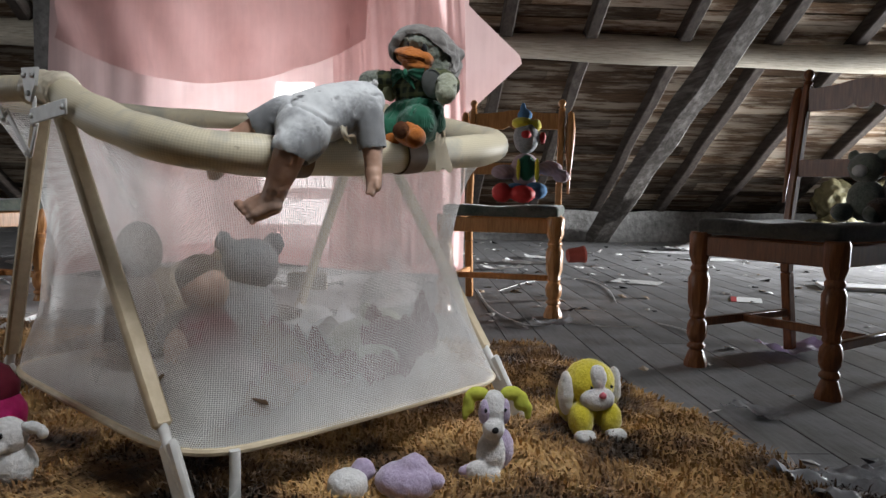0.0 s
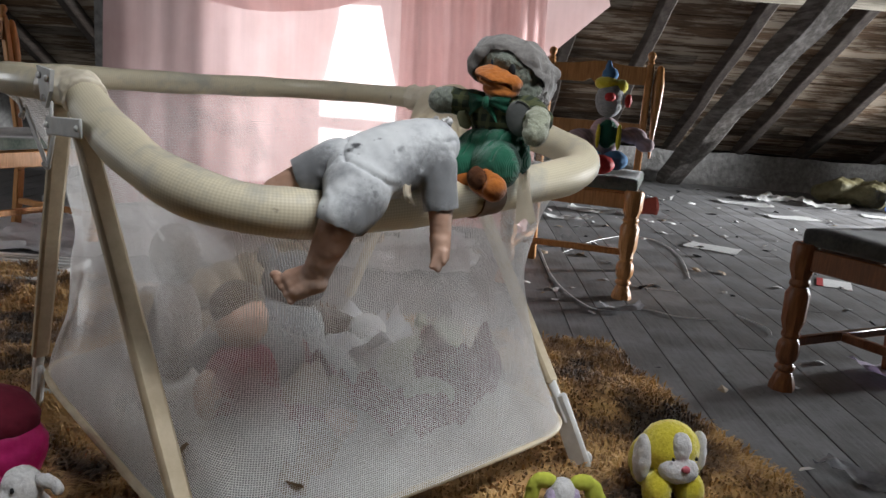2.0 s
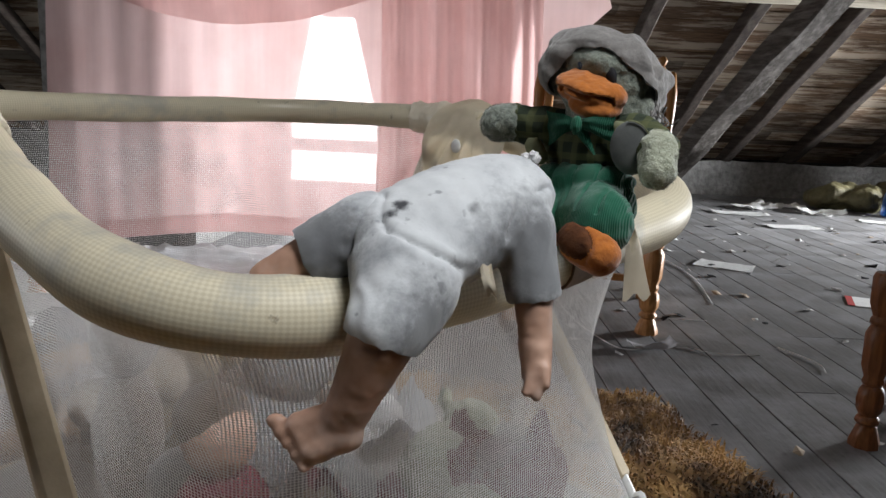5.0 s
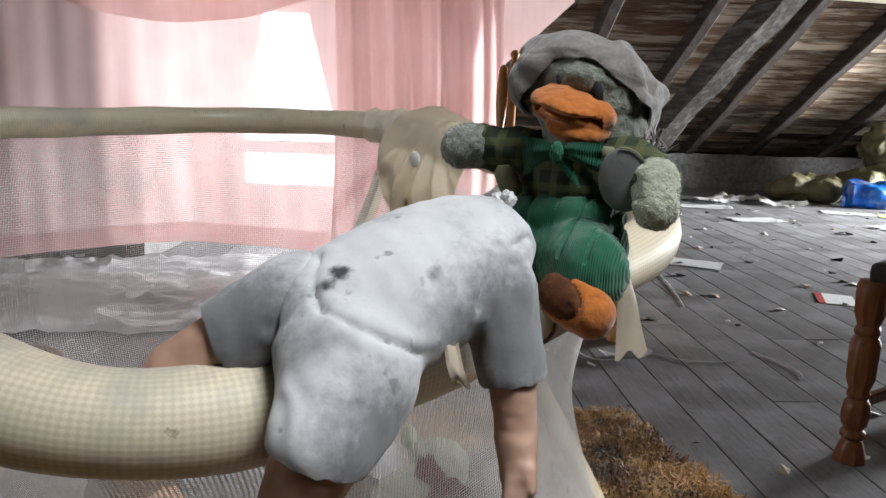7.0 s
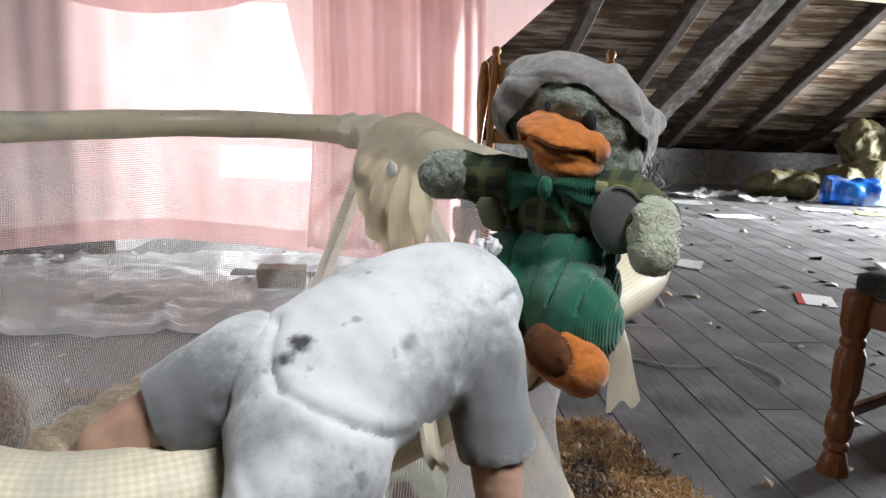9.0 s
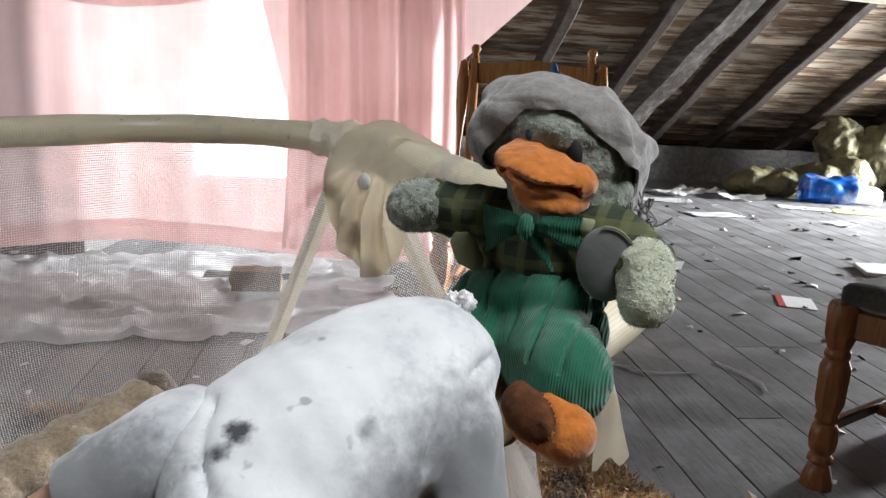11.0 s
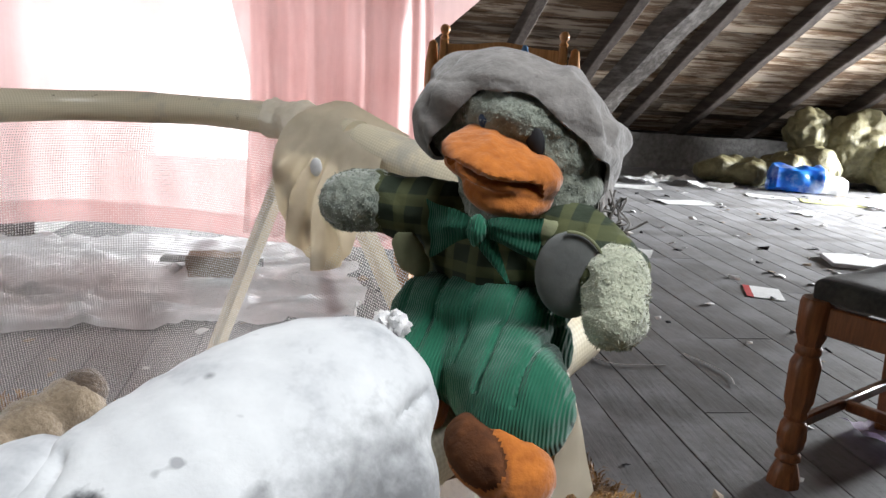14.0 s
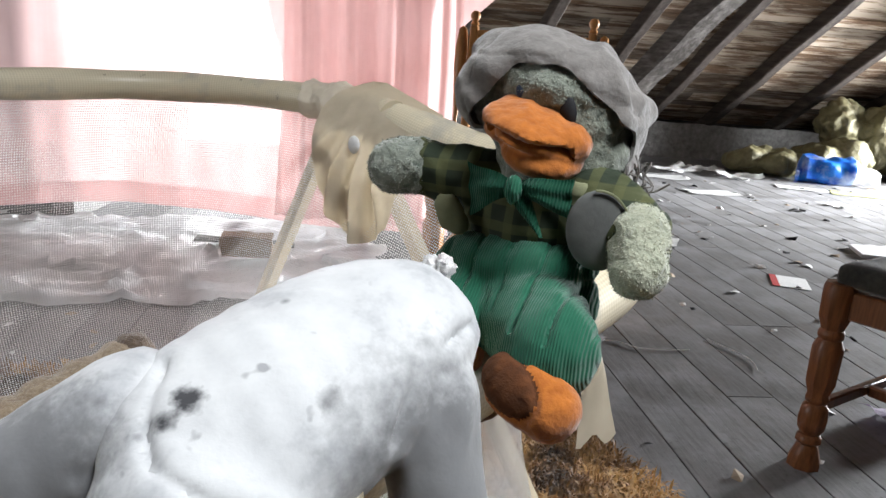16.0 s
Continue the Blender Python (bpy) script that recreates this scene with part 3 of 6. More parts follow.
# low plastered wall under each eave, and the gables
for name, y in (("wall_far", EAVE - 0.25), ("wall_near", NEAR_EAVE - 0.25)):
    bm = bmesh.new()

    def ledge(u, v, y=y):
        x = X0 + (X1 - X0) * u
        k = v * 3
        yy, zz = (y, k * 0.36) if k <= 1 else ((y + (k - 1) * 0.30, 0.36) if k <= 2 else (y + 0.30 + 0.3 * (k - 2), 0.36 - 0.3 * (k - 2)))
        nz = noise.noise(Vector((x * 1.4, yy * 3, zz * 3)))
        return (x, yy + 0.04 * nz, zz + (0.05 * nz if v > 0.2 else 0))

    sheet(bm, 120, 12, ledge)
    ob = part(name, bm, M["plaster"])
    ob.matrix_basis = HOUSE.copy()
    tagged(ob, "low crumbling grey plastered eaves wall", "wall", kind="structure")


def gable(name, x, wy, wz):
    """A gable wall with a window opening wy x wz."""
    bm = bmesh.new()
    top = roof_z(RIDGE) + 0.1
    s = 1 if x > 0 else -1
    for lo, hi in (((NEAR_EAVE - 0.3, -0.1), (wy[0], top)), ((wy[1], -0.1), (EAVE + 0.3, top)), ((wy[0], -0.1), (wy[1], wz[0])), ((wy[0], wz[1]), (wy[1], top))):
        box(bm, (min(x, x + 0.2 * s), lo[0], lo[1]), (max(x, x + 0.2 * s), hi[0], hi[1]))
    ob = part(name, bm, M["plaster"], None, "", False)
    ob.matrix_basis = HOUSE.copy()
    tagged(ob, "grey plastered gable wall", "wall", kind="structure")
    w = thing("window_gable", HOUSE @ pose(x, 0, 0), "small white gable window, assumed out of view, letting daylight in", "window", kind="structure")
    bm = bmesh.new()
    a, b = wy
    for lo, hi in (((a, wz[0]), (a + 0.06, wz[1])), ((b - 0.06, wz[0]), (b, wz[1])), ((a + 0.06, wz[0]), (b - 0.06, wz[0] + 0.06)), ((a + 0.06, wz[1] - 0.06), (b - 0.06, wz[1])),
                   (((a + b) / 2 - 0.025, wz[0] + 0.06), ((a + b) / 2 + 0.025, wz[1] - 0.06))):
        box(bm, (0.02 * s - 0.02, *lo), (0.02 * s + 0.02, *hi), 0.004)
    part("window_frame", bm, M["white_metal"], w)


# both windows are out of view; the west one is added for its fill
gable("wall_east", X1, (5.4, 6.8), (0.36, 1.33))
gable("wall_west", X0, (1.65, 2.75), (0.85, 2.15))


# window behind the curtain: boarded screen wall, frame, two panes, bright sky outside
x0, x1, wy, z0, z1 = WIN
bm = bmesh.new()
top = roof_z(5.45) - 0.02
for lo, hi in (((-3.2, 0.0), (x0, top)), ((x1, 0.0), (-0.35, top)), ((x0, 0.0), (x1, z0)), ((x0, z1), (x1, top))):
    box(bm, (lo[0], wy, lo[1]), (hi[0], wy + 0.1, hi[1]))
# added cheek wall: keeps window light off the curtain's left part
box(bm, (-1.86, 4.36, 0), (-1.76, wy, top))
for a, b in ((x0, x0 + 0.15), (x1, x1 - 0.19)):
    # the window narrows towards its head
    t = [(a, z1), (b, z1), (a, z1 - 0.75)]
    fr, bk = [bm.verts.new((x, wy + 0.004, z)) for x, z in t], [bm.verts.new((x, wy + 0.096, z)) for x, z in t]
    bm.faces.new(fr), bm.faces.new(bk[::-1])
    for i in range(3):
        bm.faces.new((fr[i], bk[i], bk[(i + 1) % 3], fr[(i + 1) % 3]))
bmesh.ops.recalc_face_normals(bm, faces=bm.faces[:])
ob = part("wall_window", bm, M["plaster"], None, "", False)
tagged(ob, "grey plastered dormer wall with a small window and added light-blocking cheek behind the curtain", "wall", kind="structure")
win = thing("window_1", (0, wy, 0), "small bright two-pane window behind the pink curtain", "window", kind="structure")
bm = bmesh.new()
for lo, hi in (((x0, z0), (x0 + 0.03, z1)), ((x1 - 0.03, z0), (x1, z1)), ((x0 + 0.03, z0), (x1 - 0.03, z0 + 0.03)), ((x0 + 0.03, z1 - 0.03), (x1 - 0.03, z1)), ((x0 + 0.03, 0.49), (x1 - 0.03, 0.57))):
    box(bm, (lo[0], 0.03, lo[1]), (hi[0], 0.07, hi[1]), 0.004)
part("window_frame", bm, M["white_metal"], win)
m, nt, ln, b = material("window_sky")
em = nt.new("ShaderNodeEmission")
em.inputs["Color"].default_value, em.inputs["Strength"].default_value = rgb((0.95, 0.97, 1.0)), 9.0
ln.new(em.outputs[0], nt["Material Output"].inputs["Surface"])
M["sky_glow"] = m
bm = bmesh.new()
box(bm, (x0 - 0.1, wy + 0.14, z0 - 0.1), (x1 + 0.1, wy + 0.15, z1 + 0.1))
tagged(part("backdrop", bm, M["sky_glow"], None, "", False), "bright overcast sky outside the window", "sky", kind="structure")


# ---- curtain ----
def curtain_at(u, v):
    """u from the left edge to the right, v from the hem up."""
    x = -2.46 + 2.46 * u
    z = 0.13 - 0.11 * max(0, 1 - u / 0.42) + 0.03 * math.sin(u * 5) + (1.95 - 0.13) * v
    flare = 0.32 * max(0.0, 1 - abs(z - 1.30) / 0.30) * max(0, (u - 0.86) / 0.14)
    x += flare + 0.05 * v * (1 - u)
    f = (0.003 + 0.012 * max(0, noise.noise(Vector((u * 3.1, 8, 1))))) * math.sin(u * 34 + 4 * math.sin(3 * v + 5 * u)) + 0.0015 * math.sin(u * 101 + 3 * math.sin(2 * v)) + 0.03 * noise.noise(Vector((u * 6, v * 1.6, 3)))
    return (x, 4.15 + f * (0.5 + 0.7 * (1 - v)) + 0.06 * v, z)


bm = bmesh.new()
sheet(bm, 260, 40, curtain_at)
cur = thing("curtain", (0, 0, 0), "faded pink sheer curtain hanging before a bright window", "curtain")
part("curtain_cloth", bm, M["curtain"], cur)
bm = bmesh.new()


def side_panel(u, v):
    x = -0.76 + 0.74 * u + 0.02 * math.sin(4 * v)
    z = 0.15 + 1.80 * v
    return (x, 4.085 + 0.022 * math.sin(u * 24 + 1.5 * math.sin(2.5 * v)) + 0.012 * math.sin(u * 61 + 3 * v) + 0.02 * noise.noise(Vector((u * 4, v * 2, 9))), z)


sheet(bm, 110, 30, side_panel)
part("side_panel", bm, M["curtain"], cur, "second folded width of the pink cloth")
bm = bmesh.new()
sheet(bm, 260, 4, lambda u, v: Vector(curtain_at(u, 0.052 * v)) + Vector((0, -0.006, -0.002)))
part("hem", bm, M["curtain"], cur, "doubled pink hem")
bm = bmesh.new()


def swag(u, v):
    x = -2.3 + 1.75 * u
    sag = 0.20 * 4 * u * (1 - u)
    z = 1.80 - 0.42 * (1 - v) - sag * (1.2 - v)
    return (x, 4.05 + 0.02 * math.sin(u * 30 + 4 * v) + 0.015 * math.sin(9 * v + 6 * u), z)


sheet(bm, 90, 16, swag)
part("swag", bm, M["curtain"], cur, "looser second layer of the pink cloth")
bm = bmesh.new()
tube(bm, [(x, 4.17, 1.96 + 0.006 * math.sin(5 * x)) for x in np.linspace(-2.55, 0.35, 16)], 0.012, 8)
part("curtain_wire", bm, M["steel"], cur)

# ---- playpen ----
PEN = pose(-0.45, 1.745, 0, 0, 0, 50.2)
pen = thing("playpen", PEN, "old collapsible playpen with beige padded rim and dusty net", "playpen")


def squircle(a, hx, front, back, n):
    c, s = math.cos(a), math.sin(a)
    x = hx * math.copysign(abs(c) ** (2 / n), c)
    y = (back if s > 0 else front) * math.copysign(abs(s) ** (2 / n), s)
    return x, y


def rim_point(a):
    """Centre of the padded rim; its front half sags and is drawn in towards the camera's right."""
    c, s = math.cos(a), math.sin(a)
    x, y = squircle(a, 0.46, 0.507, 0.54, 4.2 if s > 0 or c < 0 else 5.15)
    f = abs(y) / (0.54 if y > 0 else 0.507)
    out = math.sin(math.pi * min(1, y / 0.5)) if y > 0 else 0     # the back half bulges past the hinges
    x += (0.05 if x > 0 else -0.075) * out * min(1, abs(x) / 0.3)
    x = x * 0.945 if x < 0 else x
    z = 0.768 + (0.010 if x > 0 else 0.001) * x / 0.46
    if y > 0:
        return Vector((x, y, z + 0.010 * f))
    z += 0.007 * math.sin(math.pi * f) - (0.124 - 0.028 * x / 0.46) * f ** 0.75
    y *= 1 - (0.038 if x > 0 else 0.047) * x / 0.46
    return Vector((x if x > 0 else x * (1 + 0.072 * f), y, z))


def arc(a0, a1, n):
    """Evenly spaced stations of the rim between two angles."""
    raw = [rim_point(a0 + (a1 - a0) * i / 400) for i in range(401)]
    d = [0.0]
    for p, q in zip(raw, raw[1:]):
        d.append(d[-1] + (q - p).length)
    out, j = [], 0
    for i in range(n + 1):
        t = d[-1] * i / n
        while j < 399 and d[j + 1] < t:
            j += 1
        k = (t - d[j]) / max(1e-9, d[j + 1] - d[j])
        out.append(raw[j].lerp(raw[j + 1], k))
    return out


front = arc(math.pi + 1e-6, 2 * math.pi - 1e-6, 100)
back = arc(1e-6, math.pi - 1e-6, 100)
bm = bmesh.new()
tube(bm, front, lambda t: 0.0355 + 0.0015 * math.sin(t * 60) - 0.009 * max(0, 1 - min(t, 1 - t) / 0.06), 18)
rail = part("padded_rail", bm, M["vinyl"], pen, "thick beige vinyl-padded front rail, stained")
bm = bmesh.new()
tube(bm, back, lambda t: 0.027 + 0.001 * math.sin(t * 50), 16)
rail_b = part("padded_rail", bm, M["vinyl_back"], pen, "beige vinyl-padded back rail")
for st in (35, 51):
    bm = bmesh.new()
    tube(bm, front[st:st + 4], 0.0378, 18)
    part("strap", bm, M["brown_band"], rail, "brown strap round the rail")


def net_station(a):
    p = rim_point(a)
    x, y = squircle(a, 0.425, 0.505, 0.43, 7)
    return p, Vector((x, y, 0.135))


def net_wall(name, a0, a1, h0, h1, mat, label=""):
    """Net between two heights (0 rim, 1 foot), drawn in towards the middle."""
    bm = bmesh.new()
    uv = bm.loops.layers.uv.verify()
    nx, ny = 60, 26
    V, U = [], []
    for j in range(ny + 1):
        h = h0 + (h1 - h0) * j / ny
        row, urow, d, last = [], [], 0.0, None
        for i in range(nx + 1):
            p, q = net_station(a0 + (a1 - a0) * i / nx)
            w = p.lerp(q, h)
            w.z = p.z - 0.025 + (q.z - p.z + 0.025) * h
            k = 1 - 0.175 * math.sin(math.pi * min(1, h ** 0.75)) + 0.02 * noise.noise(w * 9)
            w.x, w.y = w.x * k, w.y * k
            if last is not None:
                d += (w - last).length
            last = w
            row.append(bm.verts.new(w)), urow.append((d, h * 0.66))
        V.append(row), U.append(urow)
    for j in range(ny):
        for i in range(nx):
            ids = ((j, i), (j, i + 1), (j + 1, i + 1), (j + 1, i))
            f = bm.faces.new([V[r][c] for r, c in ids])
            for lp, (r, c) in zip(f.loops, ids):
                lp[uv].uv = U[r][c]
    return part(name, bm, mat, pen, label)


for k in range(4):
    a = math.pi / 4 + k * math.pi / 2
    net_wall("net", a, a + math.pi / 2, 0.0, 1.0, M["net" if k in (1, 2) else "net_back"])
bm = bmesh.new()
loop = [Vector((*squircle(2 * math.pi * i / 80, 0.43, 0.50, 0.43, 7), 0.135)) for i in range(80)]
rings = [[bm.verts.new((p.x * k, p.y * k, 0.135 - 0.012 * (1 - k) + 0.008 * noise.noise(p * k * 6))) for p in loop] for k in (1, 0.8, 0.55, 0.3, 0.1)]
for a, b in zip(rings, rings[1:]):
    for i in range(80):
        bm.faces.new((a[i], a[(i + 1) % 80], b[(i + 1) % 80], b[i]))
bm.faces.new(rings[-1])
part("pen_bottom", bm, M["skirt"], pen, "sagging grey cloth bottom")
bm = bmesh.new()
tube(bm, [p + Vector((0, 0, -0.004)) for p in loop], 0.0075, 8, closed=True)
part("bottom_hem", bm, M["tape"], pen, "beige corded hem")

for sx in (-1, 1):
    hz, hy = (0.778 if sx > 0 else 0.765), (0.13 if sx > 0 else -0.01)
    for sy in (-1, 1):
        bm = bmesh.new()
        top, foot = Vector((sx * 0.485 if sx > 0 else -0.455, hy + 0.04 * sy, hz - 0.03)), Vector((0.445 if sx > 0 else -0.42, 0.495 * sy if sx > 0 or sy < 0 else 0.44, 0.03))
        mid = top.lerp(foot, 0.80)
        bar(bm, top, mid, 0.022, 0.034, 0.006, (sx, 0, 0))
        leg = part("leg", bm, M["tape"], pen, "beige taped leg")
        bm = bmesh.new()
        if sx > 0:
            tube(bm, [top.lerp(foot, 0.78), foot.lerp(top, 0.10)], 0.010, 10)
        else:
            tube(bm, smooth_path([top.lerp(foot, 0.78), foot.lerp(top, 0.05), foot + Vector((-0.01 * sx, 0, 0.0)), foot + Vector((-0.065 * sx, 0, -0.005)), foot + Vector((-0.075 * sx, 0, 0.03)), foot + Vector((-0.075 * sx, 0, 0.105))], 5), 0.010, 10)
            plate = lambda u, v: foot + Vector((-0.078 * sx * u + 0.006 * sx * (1 - v) * (1 - 2 * u), -0.012, -0.015 + v * (0.062 - 0.022 * math.sin(math.pi * u))))
            sheet(bm, 12, 4, plate, 0.006)
        part("foot_bracket", bm, M["white_metal"], leg, "white enamelled foot tube")
        bm = bmesh.new()
        bar(bm, foot.lerp(top, 0.17), foot + Vector((0, 0, -0.018)), 0.055, 0.016, 0.006, (1, 0, 0))
        ball(bm, foot + Vector((0.010 * sx, 0, 0.01)), (0.006, 0.014, 0.014), u=12, v=8)
        part("foot_plate", bm, M["white_metal"], leg, "white enamelled foot plate")
    bm = bmesh.new()
    pts = [p for p in (back[6:15] if sx > 0 else back[-5:] + front[:3])]
    tube(bm, pts, lambda t: 0.036 + 0.003 * math.sin(t * 40), 16)
    bm2 = fused(bm, 0.004, 2, 0.004, 45)
    part("rim_sleeve", bm2, M["satin"], pen, "wrinkled beige sleeve over the rim joint")
    # folding hinge plates at each end
    if sx > 0:
        continue
    px_, dz = -0.484, hz - 0.732
    for a, b, w in (((0.0, 0.712), (0.0, 0.655), 0.014), ((0.004, 0.672), (-0.175, 0.681), 0.030), ((0.240, 0.745), (0.176, 0.670), 0.014), ((0.165, 0.692), (0.030, 0.597), 0.014), ((0.030, 0.597), (-0.012, 0.662), 0.013)):
        bm = bmesh.new()
        a, b = (Vector((px_ + (0.006 * sx if w > 0.02 else 0), hy + q[0], q[1] + dz)) for q in (a, b))
        bar(bm, a, b, w, 0.005, 0.002, (1, 0, 0))
        for q in (a.lerp(b, 0.06), a.lerp(b, 0.94)):
            ball(bm, q + Vector((0.003 * sx, 0, 0)), (0.005, 0.0055, 0.0055), u=10, v=8)
        part("hinge_link", bm, M["white_metal"], pen, "white chipped folding hinge link")
    bm = bmesh.new()
    tri_ = [(0.040, 0.768), (-0.042, 0.762), (-0.030, 0.728), (-0.004, 0.700), (0.018, 0.706), (0.030, 0.735)]
    fr, bk = ([bm.verts.new((px_ + k * sx, hy + q[0], q[1] + dz)) for q in tri_] for k in (0.010, 0.004))
    bm.faces.new(fr), bm.faces.new(bk[::-1])
    for i in range(6):
        bm.faces.new((fr[i], fr[i - 1], bk[i - 1], bk[i]))
    for q in ((0.022, 0.752), (-0.022, 0.748), (0.0, 0.716)):
        ball(bm, (px_ + 0.012 * sx, hy + q[0], q[1] + dz), (0.004, 0.006, 0.006), u=10, v=8)
    bmesh.ops.recalc_face_normals(bm, faces=bm.faces[:])
    part("hinge_bracket", bm, M["white_metal"], pen, "white riveted rim bracket", False)


# button flap over the right hinge
bm = bmesh.new()


def flap_at(u, v):
    """Cloth over the rail, gathered towards its rounded lower end."""
    s = u - 0.5
    w = 0.200 * (1 - 0.22 * v ** 3)
    r_ = math.atan2(s * 0.185, 0.02 + v * 0.25)                     # pleats fan out below the button
    x = 0.447 - 0.064 * math.sin(math.pi * min(0.5, 0.75 * v)) + (0.011 * math.sin(r_ * 24) + 0.004 * math.sin(r_ * 51 + 1)) * (1 - (2 * s) ** 4) * min(1, max(0, 2.6 * (v - 0.22)))
    y = 0.012 + s * w * (0.8 + 0.2 * min(1, v * 4))
    z = 0.828 - 0.32 * max(0, 0.06 - y) - 0.225 * v * (1 - 0.26 * (2 * s) ** 2)
    if v < 0.16:
        x += 0.055 * (1 - v / 0.16) ** 2
    return (x, y, z)


sheet(bm, 50, 30, flap_at, 0.003)
flap = part("button_flap", bm, M["satin"], pen, "gathered beige satin flap with a white button")
bm = bmesh.new()
p = Vector(flap_at(0.55, 0.36))
ball(bm, p + Vector((-0.006, 0, 0)), (0.005, 0.012, 0.014))
part("button", bm, M["white"], flap, "round white button")
# ---- soft toys ----
def doll():
    """One prone doll, hung over the front rail: cotton suit, vinyl limbs."""
    bm = bmesh.new()
    hip, neck = Vector((-0.195, 1.212, 0.688)), Vector((-0.100, 1.288, 0.734))
    for i in range(9):
        t = i / 8
        w = (0.056, 0.060, 0.063, 0.064, 0.064, 0.063, 0.060, 0.054, 0.044)[i]
        h = (0.044, 0.046, 0.047, 0.047, 0.046, 0.044, 0.042, 0.039, 0.034)[i]
        ball(bm, hip.lerp(neck, t), (0.040, w, h), (22, 0, 34))
    groups = [bm]
    ball(bm, (-0.182, 1.192, 0.676), (0.048, 0.046, 0.044))
    ball(bm, (-0.180, 1.180, 0.664), (0.045, 0.044, 0.042))
    limb(bm, (-0.086, 1.258, 0.706), (-0.075, 1.243, 0.652), 0.029, 0.026, 9)                  # sleeve
    limb(bm, (-0.182, 1.170, 0.655), (-0.190, 1.143, 0.640), 0.041, 0.034, 9)                  # near thigh
    for a, b, ra, rb in (((-0.224, 1.226, 0.698), (-0.264, 1.212, 0.678), 0.037, 0.031),):      # far thigh
        g = bmesh.new()
        limb(g, a, b, ra, rb, 9)
        groups.append(g)
    limbs = [(Vector((-0.19, 1.14, 0.65)), 0.05), (Vector((-0.27, 1.21, 0.68)), 0.05), (Vector((-0.08, 1.243, 0.69)), 0.045)]

    seams = [[Vector(p) for p in line] for line in (
        ((-0.207, 1.219, 0.734), (-0.203, 1.183, 0.7185), (-0.1955, 1.170, 0.712), (-0.174, 1.161, 0.7055), (-0.154, 1.162, 0.697), (-0.1355, 1.179, 0.683), (-0.119, 1.195, 0.673)),
        ((-0.066, 1.276, 0.742), (-0.082, 1.234, 0.741), (-0.092, 1.222, 0.728), (-0.099, 1.213, 0.705)),
        ((-0.225, 1.185, 0.690), (-0.218, 1.205, 0.715), (-0.214, 1.235, 0.728)))]

    hems = [(Vector(e), Vector(w).normalized(), r) for e, w, r in (((-0.192, 1.141, 0.628), (-0.30, -0.20, -0.93), 0.055),
            ((-0.272, 1.209, 0.673), (-0.88, -0.25, -0.42), 0.05), ((-0.0745, 1.243, 0.646), (0.16, -0.05, -1), 0.042))]

    def folds(c):
        d = min((c - (a + (b - a) * max(0, min(1, (c - a).dot(b - a) / (b - a).length_squared)))).length for line in seams for a, b in zip(line, line[1:]))
        stitch = -0.0042 * max(0, 1 - d / 0.0042) + 0.0016 * max(0, 1 - abs(d - 0.009) / 0.007) * (0.6 + noise.noise(c * 90))
        near = max(max(0, 1 - (c - o_).length / r_) for o_, r_ in limbs)
        return stitch + near * 0.0016 * math.sin(230 * (c.x + 0.5 * c.y + 0.02 * noise.noise(c * 30)))

    cloth = bmesh.new()
    for g in groups:
        f = fused(g, 0.0028, 12, 0.0013, 26, folds)
        for end, way, reach in hems:
            bmesh.ops.delete(f, geom=[v for v in f.verts if (v.co - end).length < reach and (v.co - end).dot(way) > 0.0012 * math.sin(v.co.x * 500 + v.co.y * 300)], context="VERTS")
        for _ in range(5):                                          # even the cut edge of the cloth
            rim = {v: [e.other_vert(v).co.copy() for e in v.link_edges if e.is_boundary] for v in f.verts if v.is_boundary}
            for v, near_ in rim.items():
                if len(near_) == 2:
                    v.co = v.co * 0.4 + (near_[0] + near_[1]) * 0.3
        tmp = bpy.data.meshes.new("tmp")
        f.to_mesh(tmp)
        f.free()
        cloth.from_mesh(tmp)
        bpy.data.meshes.remove(tmp)
    bm = bmesh.new()
    limb(bm, (-0.192, 1.140, 0.632), (-0.220, 1.148, 0.565), 0.027, 0.019, 9)
    for q in (0.0, 0.5, 1.0):                                       # broad foot, five toes
        o = Vector((0.014, -0.010, -0.016)) * (q - 0.5)
        limb(bm, Vector((-0.224, 1.149, 0.554)) + o * 0.6, Vector((-0.252, 1.147, 0.542)) + o, 0.0155, 0.0115)
    for q in range(5):
        o = Vector((0.026, -0.018, -0.030)) * (q / 4 - 0.5)
        r_ = 0.0068 - 0.0006 * q
        ball(bm, Vector((-0.267, 1.146, 0.536)) + o + Vector((0.003 * q / 4, 0, 0)), (r_ * 1.3, r_, r_))
    limb(bm, (-0.264, 1.212, 0.674), (-0.300, 1.205, 0.655), 0.026, 0.021)
    limb(bm, (-0.300, 1.205, 0.655), (-0.332, 1.236, 0.622), 0.020, 0.018)
    limb(bm, (-0.332, 1.236, 0.622), (-0.356, 1.250, 0.600), 0.018, 0.013)
    limb(bm, (-0.076, 1.242, 0.665), (-0.070, 1.232, 0.612), 0.0195, 0.0155)
    limb(bm, (-0.070, 1.230, 0.608), (-0.068, 1.222, 0.585), 0.0155, 0.014)
    limb(bm, (-0.062, 1.214, 0.592), (-0.060, 1.208, 0.580), 0.007, 0.005, 4)
    limb(bm, (-0.072, 1.214, 0.585), (-0.076, 1.208, 0.572), 0.007, 0.005, 4)
    limb(bm, (-0.066, 1.213, 0.583), (-0.067, 1.206, 0.569), 0.006, 0.005, 4)
    skin = fused(bm, 0.0026, 3, 0.001, 60)
    for f in skin.faces:
        f.material_index = 1
    bm = bmesh.new()
